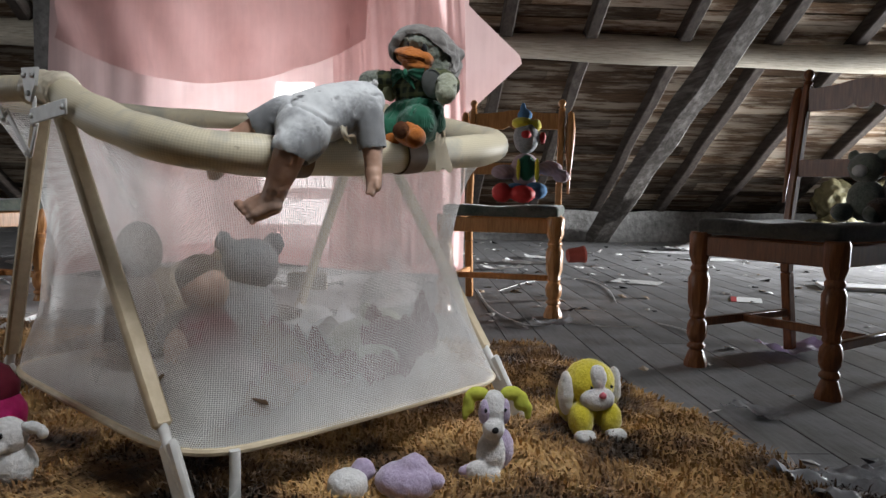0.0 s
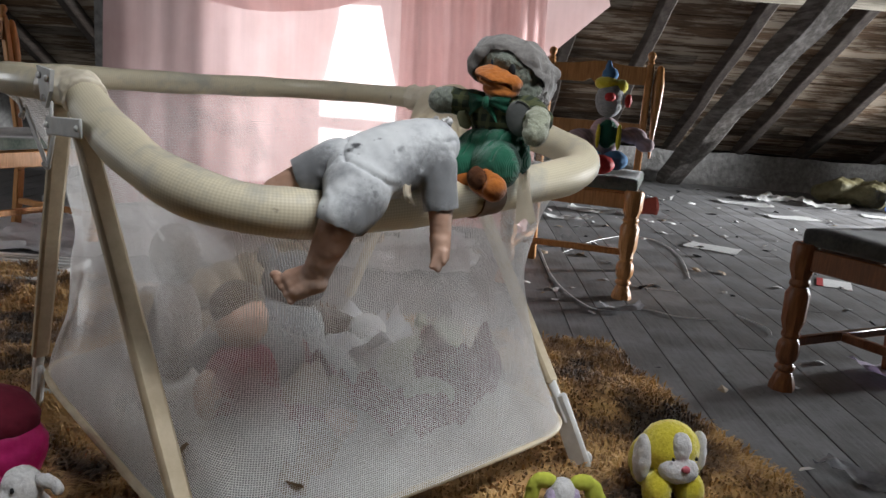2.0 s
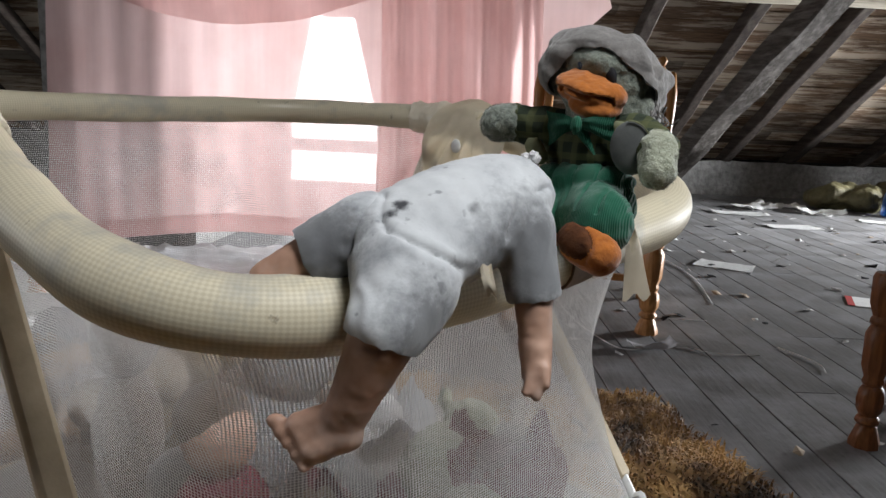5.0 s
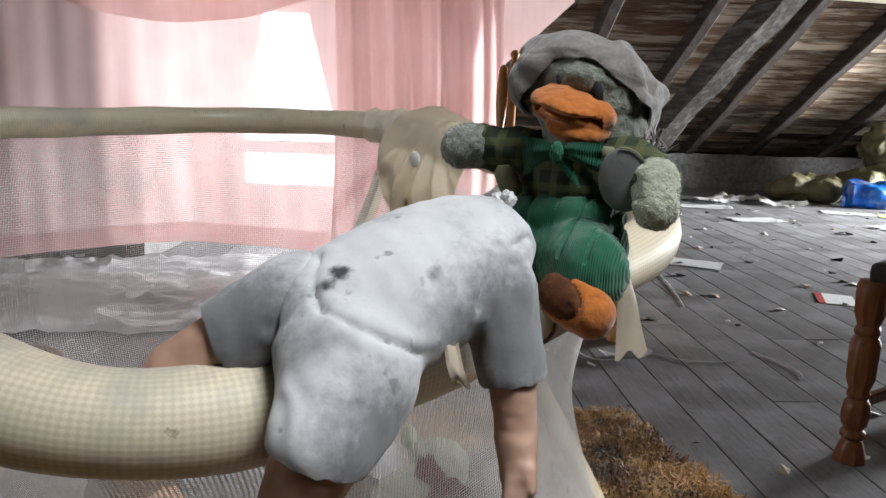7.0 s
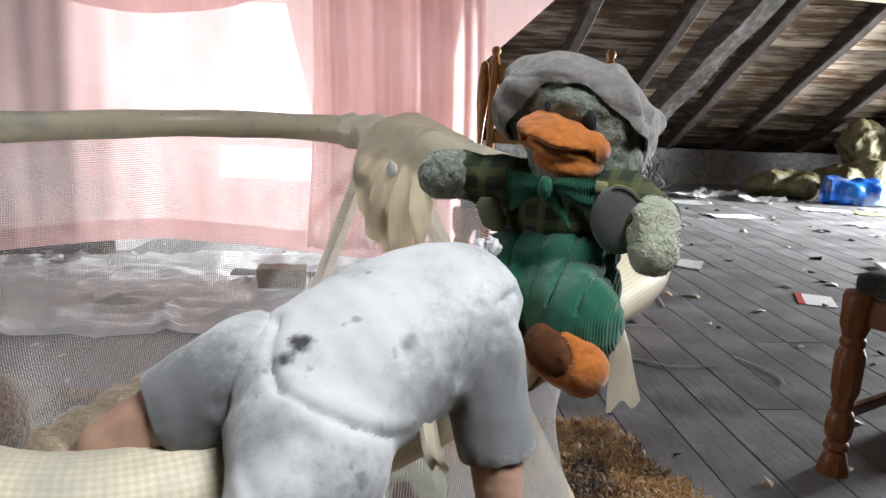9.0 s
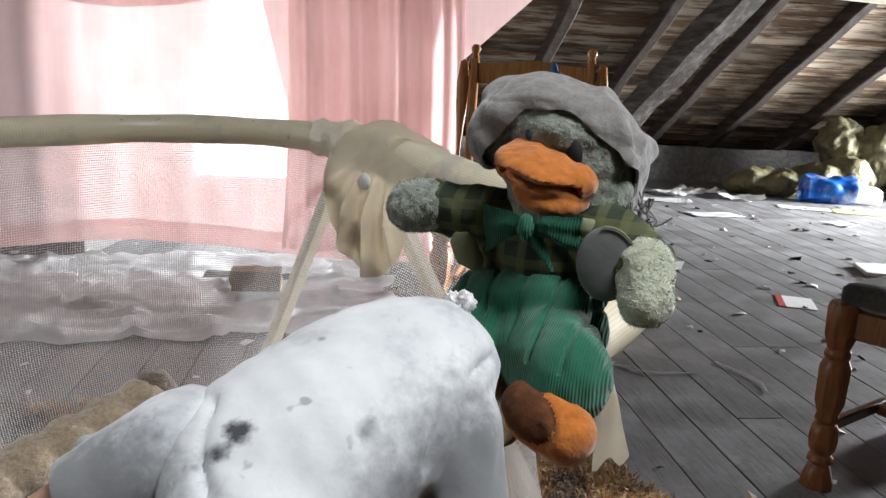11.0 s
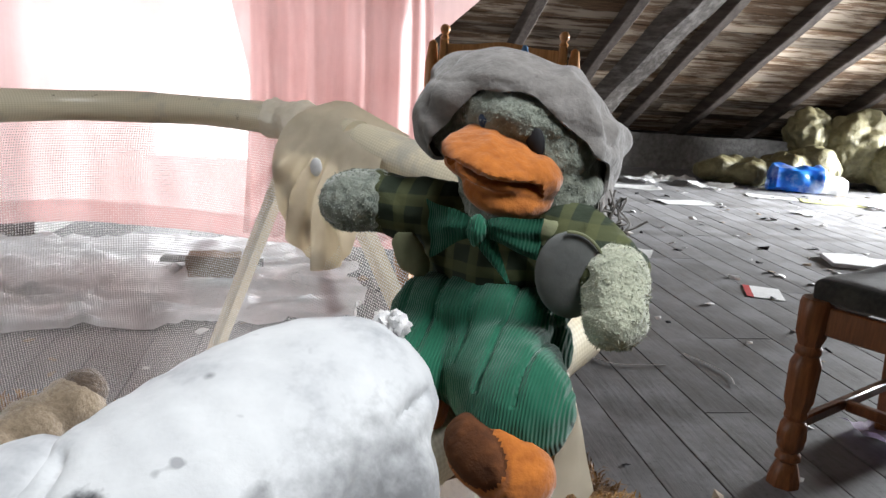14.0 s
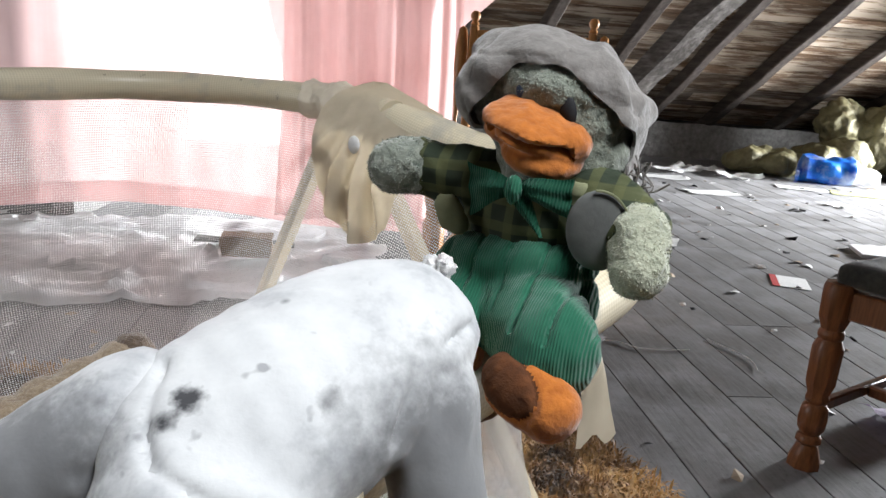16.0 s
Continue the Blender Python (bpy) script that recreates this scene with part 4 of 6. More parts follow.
    for c, r in (((-0.084, 1.303, 0.760), 0.008), ((-0.080, 1.300, 0.767), 0.006), ((-0.088, 1.308, 0.766), 0.005)):
        ball(bm, c, (r, r, r))
    tuft = fused(bm, 0.0013, 1, 0.003, 260)
    for f in tuft.faces:
        f.material_index = 2
    me = [bpy.data.meshes.new("tmp") for _ in range(3)]
    out = bmesh.new()
    for b_, m_ in zip((cloth, skin, tuft), me):
        b_.to_mesh(m_)
        b_.free()
        out.from_mesh(m_)
        bpy.data.meshes.remove(m_)
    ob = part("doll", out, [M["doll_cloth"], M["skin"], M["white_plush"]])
    tagged(ob, "dusty white-suited baby doll hung face-down over the padded rail", "doll")


doll()

# a cloth tie from the suit, hanging over the rail
bm = bmesh.new()
sheet(bm, 5, 12, lambda u, v: (-0.118 + 0.010 * (u - 0.5) + 0.010 * v, 1.205 - 0.016 * math.sin(3 * v) - 0.006 * v + 0.005 * u, 0.686 - 0.030 * v + 0.003 * math.sin(6 * u)), 0.0015)
tagged(part("cloth_tie", bm, M["satin"]), "short beige cloth tie hanging from the doll's suit", "tie")


def fuzz(ob, mat, count, length, seed, reach=9.0):
    """Short matted fibres over a plush part, as far back as y = reach."""
    rnd = random.Random(seed)
    polys = [q for q in ob.data.polygons if q.center.y < reach]
    weights = [float(w) for w in np.cumsum([q.area for q in polys])]
    verts, faces = [], []
    for q in rnd.choices(polys, cum_weights=weights, k=count):
        a, b, c = (ob.data.vertices[i].co for i in q.vertices[:3])
        u, v = rnd.random(), rnd.random()
        p = a + (b - a) * u * 0.5 + (c - a) * v * 0.5
        lay = Vector((noise.noise(p * 60), noise.noise(p * 60 + Vector((7, 0, 0))), noise.noise(p * 60 + Vector((0, 9, 0))) - 0.3))
        way = (q.normal + lay * 1.1 + Vector((rnd.gauss(0, 0.3), rnd.gauss(0, 0.3), rnd.gauss(0, 0.3)))).normalized() * length * rnd.uniform(0.5, 1.2)
        side = way.cross(q.normal + Vector((0.01, 0.02, 0.03))).normalized() * 0.00045
        k = len(verts)
        verts += [tuple(w) for w in (p - side, p + side, p + way)]
        faces.append((k, k + 1, k + 2))
    me = bpy.data.meshes.new("fuzz")
    me.from_pydata(verts, [], faces)
    me.materials.append(mat)
    return tagged(part("fuzz", me, None, ob), kind="stuff")


def duck():
    base = pose(-0.02, 1.43, 0.64, 0, 0, -25)
    d = thing("plush_duck", base, "plush duck with grey cap, orange bill and green corduroy trousers", "soft toy")

    def loc(x, y, z):
        return Vector((x, y, z - 0.64))

    bm = bmesh.new()
    ball(bm, loc(0.004, 0.050, 0.843), (0.056, 0.050, 0.046))
    ball(bm, loc(0.004, 0.022, 0.844), (0.054, 0.032, 0.038))
    ball(bm, loc(-0.036, 0.030, 0.850), (0.024, 0.028, 0.026))
    ball(bm, loc(0.002, 0.030, 0.863), (0.052, 0.046, 0.028), (0, 12, 0))
    limb(bm, loc(0.0, 0.045, 0.82), loc(-0.002, 0.035, 0.79), 0.042, 0.040, 4)
    ball(bm, loc(0.026, 0.030, 0.816), (0.036, 0.034, 0.030))
    head = part("head", fused(bm, 0.003, 3, 0.0022, 110), M["plush_grey"], d, "grey-green plush head")
    fuzz(head, M["plush_grey"], 2600, 0.0016, 4, 0.012)
    # bill: a flat upper pad over a fuller lower lip, tilted with the head
    bm = bmesh.new()
    ball(bm, loc(0.002, -0.022, 0.838), (0.034, 0.031, 0.0115), (18, 17, 0))
    ball(bm, loc(-0.006, -0.010, 0.844), (0.022, 0.020, 0.010), (34, 14, 0))
    ball(bm, loc(0.027, -0.012, 0.827), (0.016, 0.022, 0.015))
    ball(bm, loc(-0.018, -0.012, 0.836), (0.015, 0.022, 0.013))
    ball(bm, loc(0.010, -0.014, 0.819), (0.030, 0.030, 0.0120), (16, 15, 0))

    def lips(c):
        z = c.z + 0.64 - 0.829 + 0.24 * (c.x - 0.004) + 0.0012 * math.sin(c.x * 170)
        slit = -0.010 * max(0, 1 - abs(z) / 0.0042) if c.y < 0.000 and abs(c.x - 0.006) < 0.030 else 0
        ridge = 0.0022 * max(0, 1 - abs(c.x + 0.004 + 0.2 * c.y) / 0.007) if z > 0.004 else 0
        return slit + 0.4 * ridge

    part("bill", fused(bm, 0.0019, 7, 0.0012, 80, lips), M["orange"], head, "stitched orange bill with worn lips")
    for x, y, z, m_, r in ((-0.010, -0.0105, 0.8605, "navy", 0.0060), (0.0235, -0.009, 0.8495, "black", 0.0082)):
        bm = bmesh.new()
        ball(bm, loc(x, y, z), (r * 0.72, 0.0036, r * 1.25), (0, -14, 0), 16, 12)
        part("eye", bm, M[m_], head)
    # cap: soft beret, full over the left brow, sliding down behind the far cheek, open over the face
    bm = bmesh.new()
    ball(bm, loc(-0.004, 0.048, 0.872), (0.066, 0.062, 0.030), (-10, 9, 0), 32, 20)
    ball(bm, loc(0.020, 0.050, 0.862), (0.052, 0.060, 0.030), (-8, 24, 0), 28, 18)
    ball(bm, loc(0.051, 0.046, 0.833), (0.020, 0.044, 0.037), (0, 10, 0), 24, 16)
    ball(bm, loc(0.062, 0.034, 0.808), (0.011, 0.026, 0.018), (0, 10, 0), 20, 14)
    ball(bm, loc(-0.049, 0.020, 0.852), (0.020, 0.034, 0.028), (0, -14, 0), 24, 16)

    ball(bm, loc(-0.034, 0.022, 0.872), (0.030, 0.038, 0.024), (0, -16, 0), 24, 16)

    def seams(c):
        a = math.atan2(c.y - 0.05, c.x + 0.004)
        pucker = -0.0016 * max(0, 1 - abs(math.sin(3.0 * a + 0.4)) / 0.09)
        right = max(0, min(1, (c.x - 0.012) / 0.03))
        fold = math.sin(135 * (c.x + 0.35 * (c.z - 0.2)) + 40 * c.y + 3 * noise.noise(c * 34))
        front_seam = -0.0012 * max(0, 1 - abs(c.z - 0.243 + 0.5 * max(0, c.x)) / 0.0022) if c.y < 0.03 else 0
        return pucker + right * 0.0040 * fold + front_seam

    cap = fused(bm, 0.0025, 12, 0.0026, 26, seams)
    doomed = [v for v in cap.verts if v.co.y < 0.034 and -0.050 < v.co.x < 0.064
              and v.co.z + 0.64 < 0.877 - 1.1 * max(0, v.co.x - 0.016) ** 1.1 - 1.3 * max(0, -0.014 - v.co.x) ** 1.05]
    bmesh.ops.delete(cap, geom=doomed, context="VERTS")
    for _ in range(6):
        rim = {v: [e.other_vert(v).co.copy() for e in v.link_edges if e.is_boundary] for v in cap.verts if v.is_boundary}
        for v, near_ in rim.items():
            if len(near_) == 2:
                v.co = v.co * 0.4 + (near_[0] + near_[1]) * 0.3
    bmesh.ops.solidify(cap, geom=cap.faces[:], thickness=0.0028)
    part("cap", cap, M["cap"], d, "soft grey felt cap with puckered seams")
    bm = bmesh.new()
    rnd = random.Random(5)
    for i in range(16):
        a = loc(0.070 + rnd.gauss(0, 0.003), 0.010, 0.812 + rnd.gauss(0, 0.005))
        tube(bm, smooth_path([a, a + Vector((rnd.gauss(0.004, 0.005), -0.004, rnd.gauss(-0.006, 0.006))), a + Vector((rnd.gauss(0.002, 0.008), -0.006, rnd.gauss(-0.014, 0.008)))], 4), 0.0007, 5)
    part("tassel", bm, M["cap"], d, "loose threads at the cap's side")
    # shirt, plush wing tips
    bm = bmesh.new()
    ball(bm, loc(-0.004, 0.030, 0.765), (0.054, 0.044, 0.046))
    limb(bm, loc(-0.042, 0.022, 0.788), loc(-0.088, 0.008, 0.796), 0.026, 0.0215)
    limb(bm, loc(0.042, 0.015, 0.786), loc(0.076, -0.015, 0.776), 0.029, 0.026)
    part("shirt", fused(bm, 0.003, 3, 0.0034, 50), M["tartan"], d, "dark green tartan shirt")
    # right tip gets paler plush: its rim light is put into the colour
    for a, b, r, q in (((-0.094, 0.006, 0.796), (-0.110, 0.000, 0.794), 0.0225, "plush_grey"), ((0.083, -0.026, 0.778), (0.089, -0.040, 0.757), 0.0205, "plush_pale")):
        bm = bmesh.new()
        limb(bm, loc(*a), loc(*b), r, r * 0.94, 6)
        part("wing_tip", fused(bm, 0.002, 2, 0.0018, 80), M[q], d, "matted plush wing tip")
        fuzz(d.children[-1], M[q], 2200, 0.0017, 3)
    bm = bmesh.new()
    ball(bm, loc(0.060, -0.038, 0.777), (0.021, 0.0045, 0.028), (8, -14, 24), 24, 12)
    patch = part("elbow_patch", bm, M["grey_patch"], d)
    bm = bmesh.new()
    edge_ = [pose(*loc(0.060, -0.040, 0.777), 8, -14, 24) @ Vector((0.0212 * math.cos(q), -0.001, 0.0282 * math.sin(q))) for q in np.linspace(-1.1, 1.5, 16)]
    tube(bm, edge_, 0.0009, 6)
    part("piping", bm, M["olive"], patch, "pale piped edge")
    # trousers
    bm = bmesh.new()
    ball(bm, loc(-0.004, 0.014, 0.712), (0.060, 0.050, 0.044))
    ball(bm, loc(-0.024, 0.014, 0.714), (0.054, 0.048, 0.042))
    ball(bm, loc(-0.004, 0.010, 0.738), (0.059, 0.046, 0.022))
    limb(bm, loc(0.018, -0.022, 0.703), loc(0.044, -0.066, 0.702), 0.040, 0.034)
    limb(bm, loc(-0.034, -0.015, 0.700), loc(-0.040, -0.040, 0.692), 0.036, 0.030)

    def pleats(c):
        if c.z < 0.075:
            return 0
        return -0.0035 * max(0, 1 - abs(((c.x + 0.25) % 0.026) - 0.013) / 0.003)

    part("trousers", fused(bm, 0.003, 3, 0.0022, 40, pleats), M["green_cord"], d, "pleated green corduroy trousers")
    for x in (0.0, -0.085):
        bm = bmesh.new()
        ball(bm, loc(0.042 + x, -0.092 - 0.6 * x, 0.680), (0.034, 0.023, 0.0225), (0, 24, 0), 28, 18)
        ball(bm, loc(0.056 + x, -0.094 - 0.6 * x, 0.674), (0.020, 0.022, 0.0205), (0, 24, 0), 24, 16)

        def sole_seam(c, x=x):
            q = Vector((c.x - 0.030 - x, c.z - 0.048))
            q = Vector((q.x * 0.91 - q.y * 0.41, q.x * 0.41 + q.y * 0.91))
            return -0.0022 * max(0, 1 - abs(math.hypot(q.x / 0.0235, q.y / 0.0165) - 1) / 0.13) if c.y < -0.09 - 0.6 * x else 0

        def worn(c, x=x):
            q = Vector((c.x - 0.030 - x, c.z - 0.048))
            q = Vector((q.x * 0.91 - q.y * 0.41, q.x * 0.41 + q.y * 0.91))
            return 1 if c.y < -0.086 - 0.6 * x and math.hypot(q.x / 0.0235, q.y / 0.0165) < 1 + 0.08 * noise.noise(c * 90) else 0

        part("foot", paint(fused(bm, 0.0020, 2, 0.0010, 80, sole_seam), worn), [M["orange"], M["brown_sole"]], d, "orange plush foot with a dark worn sole")
    # bow tie: two pleated loops, a hanging tail and a knot
    KNOT = loc(0.0026, -0.043, 0.797)

    def bow_loop(s):
        up, dn = (loc(-0.034, -0.038, 0.813), loc(-0.029, -0.038, 0.776)) if s < 0 else (loc(0.040, -0.036, 0.810), loc(0.040, -0.038, 0.784))

        def at(u, v):
            p = KNOT.lerp(dn.lerp(up, v), u) + Vector((0, 0, (v - 0.5) * 0.009 * (1 - u)))
            return p + Vector((0, -0.008 * math.sin(math.pi * min(1, u * 1.1)) * math.sin(math.pi * (0.15 + 0.7 * v)) + 0.0018 * u * math.sin(v * 13 + 2 * s), 0.002 * math.sin(u * 5)))
        return at

    def bow_tail(u, v):
        a, b = loc(0.013, -0.042, 0.795).lerp(loc(0.0255, -0.044, 0.768), v), loc(-0.002, -0.044, 0.792).lerp(loc(0.0225, -0.044, 0.769), v)
        return a.lerp(b, u) + Vector((0, -0.003 * math.sin(3 * u), 0))

    for s in (-1, 1):
        bm = bmesh.new()
        sheet(bm, 14, 14, bow_loop(s), 0.0035)
        part("bow_loop", bm, M["green_cord"], d, "green corduroy bow tie half")
    bm = bmesh.new()
    sheet(bm, 6, 10, bow_tail, 0.0025)
    part("bow_tail", bm, M["green_cord"], d)
    bm = bmesh.new()
    ball(bm, KNOT + Vector((0, -0.002, 0)), (0.0065, 0.006, 0.010))
    part("bow_knot", fused(bm, 0.0014, 1, 0.001, 200), M["green_cord"], d)
    for c, r, ry in (((-0.056, -0.010, 0.766), (0.018, 0.005, 0.012), 50), ((0.045, -0.012, 0.790), (0.028, 0.006, 0.011), 24)):
        bm = bmesh.new()
        ball(bm, loc(*c), r, (0, ry, 0))
        part("collar", fused(bm, 0.0025, 1, 0.002, 80), M["olive"], d, "crumpled olive collar")


duck()

# cloth ties that hang beside the duck
bm = bmesh.new()


def ribbon_at(u, v):
    return (0.030 + (0.007 + 0.009 * v) * (u - 0.5) * 2 + 0.012 * v, 1.455 - 0.062 * math.sin(min(1, v * 2.2) * 1.57) + 0.016 * (u - 0.5), 0.702 - 0.085 * v + 0.005 * math.sin(9 * u + 4 * v))


sheet(bm, 8, 14, ribbon_at, 0.0012)
tagged(part("cloth_ribbon", bm, M["satin"]), "limp pale cloth ribbon hanging from the padded rail", "ribbon")


def soft_toy(name, at, label, pieces, category="soft toy", voxel=0.004, lumps=0.002, single=False):
    """pieces: (part name, material, [(centre, radii)...], label); with single all in one mesh."""
    if single:
        out = bmesh.new()
        mats = []
        for pn, mt, balls, *lb in pieces:
            bm = bmesh.new()
            for c, r in balls:
                ball(bm, c, r)
            f = fused(bm, voxel, 3, lumps, 60)
            for q in f.faces:
                q.material_index = len(mats)
            mats.append(M[mt])
            tmp = bpy.data.meshes.new("tmp")
            f.to_mesh(tmp)
            f.free()
            out.from_mesh(tmp)
            bpy.data.meshes.remove(tmp)
        ob = part(name, out, mats)
        ob.matrix_basis = at
        return tagged(ob, label, category)
    t = thing(name, at, label, category)
    for pn, mt, balls, *lb in pieces:
        bm = bmesh.new()
        for c, r in balls:
            ball(bm, c, r)
        part(pn, fused(bm, voxel, 3, lumps, 60), M[mt], t, lb[0] if lb else "")
    return t


soft_toy("plush_dog", pose(0.37, 1.665, 0.022, 0, 0, 18), "yellow and white plush dog with long ears on the fur rug", [
    ("body", "bright_yellow", [((0, 0.035, 0.07), (0.062, 0.065, 0.065)), ((0, 0.0, 0.12), (0.06, 0.055, 0.055)), ((-0.035, -0.035, 0.045), (0.028, 0.035, 0.04)), ((0.035, -0.035, 0.045), (0.028, 0.035, 0.04))]),
    ("face", "white_plush", [((0, -0.045, 0.095), (0.042, 0.026, 0.028)), ((0, -0.042, 0.14), (0.020, 0.022, 0.032))], "white muzzle and blaze"),
    ("ear", "white_plush", [((-0.060, -0.005, 0.10), (0.016, 0.026, 0.052))]),
    ("ear", "white_plush", [((0.060, -0.005, 0.11), (0.014, 0.024, 0.048))]),
    ("paw", "white_plush", [((-0.036, -0.065, 0.016), (0.025, 0.026, 0.016))]),
    ("paw", "white_plush", [((0.038, -0.065, 0.016), (0.025, 0.026, 0.016))]),
    ("nose", "pink", [((0.0, -0.070, 0.108), (0.010, 0.006, 0.008))]),
    ("eye", "black", [((-0.024, -0.060, 0.125), (0.004, 0.003, 0.005))]),
    ("eye", "black", [((0.026, -0.060, 0.125), (0.004, 0.003, 0.005))]),
], voxel=0.0035)
soft_toy("plush_goat", pose(0.145, 1.38, 0.02, 0, 0, 8), "lilac and white plush goat with lime green horns on the rug", [
    ("body", "white_plush", [((0, 0.0, 0.05), (0.030, 0.028, 0.045)), ((-0.03, -0.02, 0.022), (0.022, 0.018, 0.02)), ((0.002, -0.02, 0.01), (0.016, 0.018, 0.02))]),
    ("back", "lilac", [((0.012, 0.012, 0.055), (0.034, 0.028, 0.045)), ((-0.045, -0.012, 0.018), (0.02, 0.014, 0.014))], "lilac back"),
    ("head", "white_plush", [((0.002, -0.005, 0.135), (0.026, 0.026, 0.042)), ((0.0, -0.020, 0.105), (0.022, 0.024, 0.024))]),
    ("cheek", "lilac", [((-0.016, -0.012, 0.135), (0.014, 0.018, 0.026))]),
    ("cheek", "lilac", [((0.022, -0.008, 0.135), (0.012, 0.018, 0.026))]),
    ("horn", "lime", [((-0.030, 0.0, 0.168), (0.022, 0.012, 0.014)), ((-0.046, 0.0, 0.150), (0.012, 0.010, 0.024)), ((-0.053, 0.0, 0.132), (0.007, 0.008, 0.018))]),
    ("horn", "lime", [((0.036, 0.0, 0.168), (0.022, 0.012, 0.014)), ((0.056, 0.0, 0.152), (0.016, 0.010, 0.020)), ((0.070, 0.0, 0.134), (0.008, 0.008, 0.020))]),
    ("nose", "black", [((0.0, -0.044, 0.108), (0.008, 0.005, 0.007))]),
    ("eye", "black", [((-0.017, -0.028, 0.142), (0.004, 0.003, 0.006))]),
    ("eye", "black", [((0.021, -0.026, 0.142), (0.004, 0.003, 0.006))]),
], voxel=0.003, lumps=0.0015)
soft_toy("plush_rabbit", pose(-0.055, 1.265, 0.012, 0, 0, 0) @ Matrix.Scale(1.18, 4), "lilac plush rabbit lying on the fur rug", [
    ("body", "lilac", [((0.04, 0.0, 0.035), (0.05, 0.04, 0.03)), ((0.05, 0.0, 0.055), (0.024, 0.022, 0.022))]),
    ("head", "white_plush", [((-0.05, -0.01, 0.028), (0.032, 0.03, 0.026))]),
    ("ear", "lilac", [((-0.03, 0.01, 0.045), (0.020, 0.012, 0.020))]),
    ("ear", "lilac", [((0.075, -0.01, 0.04), (0.024, 0.014, 0.016))]),
], voxel=0.0035)
soft_toy("plush_spotted_dog", pose(-0.738, 1.255, 0.02, 0, 0, -15), "white plush dog with black spots on the fur rug", [
    ("body", "white_plush", [((0.0, 0.0, 0.035), (0.04, 0.04, 0.045))]),
    ("head", "white_plush", [((0.0, -0.01, 0.095), (0.035, 0.032, 0.035)), ((0.0, -0.035, 0.082), (0.02, 0.02, 0.016))]),
    ("ear", "white_plush", [((0.045, 0.0, 0.112), (0.03, 0.012, 0.012)), ((0.068, 0.0, 0.106), (0.012, 0.010, 0.012))]),
    ("nose", "black", [((0.0, -0.055, 0.086), (0.008, 0.005, 0.006))]),
    ("eye", "black", [((0.014, -0.040, 0.104), (0.005, 0.004, 0.007))]),
    ("spot", "black", [((-0.025, -0.022, 0.06), (0.009, 0.007, 0.009))]),
], voxel=0.0035)
# clown doll on the far chair
soft_toy("clown_doll", pose(0.30, 3.44, 0.525, 0, 0, 6), "clown doll with blue hat and red shoes sitting on a chair", [
    ("head", "grey_plush", [((0, 0, 0.30), (0.060, 0.055, 0.075))]),
    ("hair", "bright_yellow", [((-0.02, 0.0, 0.365), (0.05, 0.045, 0.03)), ((0.04, 0, 0.355), (0.03, 0.035, 0.03))]),
    ("hat", "denim", [((-0.01, 0.0, 0.40), (0.035, 0.03, 0.03)), ((-0.018, 0, 0.43), (0.014, 0.014, 0.03))]),
    ("nose", "red", [((-0.01, -0.058, 0.31), (0.024, 0.018, 0.02)), ((0.075, -0.01, 0.30), (0.016, 0.016, 0.03))]),
    ("coat", "stripe", [((0, 0.01, 0.15), (0.07, 0.05, 0.08)), ((0.11, -0.01, 0.16), (0.06, 0.035, 0.035)), ((0.165, -0.02, 0.125), (0.04, 0.03, 0.03)), ((-0.10, 0.0, 0.14), (0.06, 0.035, 0.035))]),
    ("shirt", "green_cord", [((0, -0.03, 0.16), (0.045, 0.03, 0.06))]),
    ("scarf", "bright_yellow", [((0.045, -0.05, 0.15), (0.012, 0.012, 0.06)), ((-0.04, -0.05, 0.15), (0.010, 0.012, 0.055))]),
    ("trousers", "denim", [((0.04, -0.05, 0.055), (0.055, 0.07, 0.04)), ((-0.05, -0.03, 0.05), (0.05, 0.06, 0.04))]),
    ("shoe", "red", [((-0.12, -0.10, 0.045), (0.045, 0.05, 0.045)), ((-0.03, -0.12, 0.04), (0.06, 0.045, 0.04))]),
], "doll", 0.006, 0.002, True)


# ---- chairs ----
LEG = [(0.038, 0.0), (0.038, 0.014), (0.027, 0.048), (0.022, 0.058), (0.030, 0.066), (0.030, 0.074), (0.022, 0.084), (0.031, 0.100), (0.034, 0.125), (0.031, 0.150), (0.022, 0.163), (0.027, 0.170), (0.027, 0.178),
       (0.024, 0.186), (0.034, 0.216), (0.036, 0.300), (0.026, 0.322), (0.030, 0.329), (0.030, 0.337), (0.025, 0.346), (0.036, 0.378), (0.038, 0.444), (0.033, 0.455)]


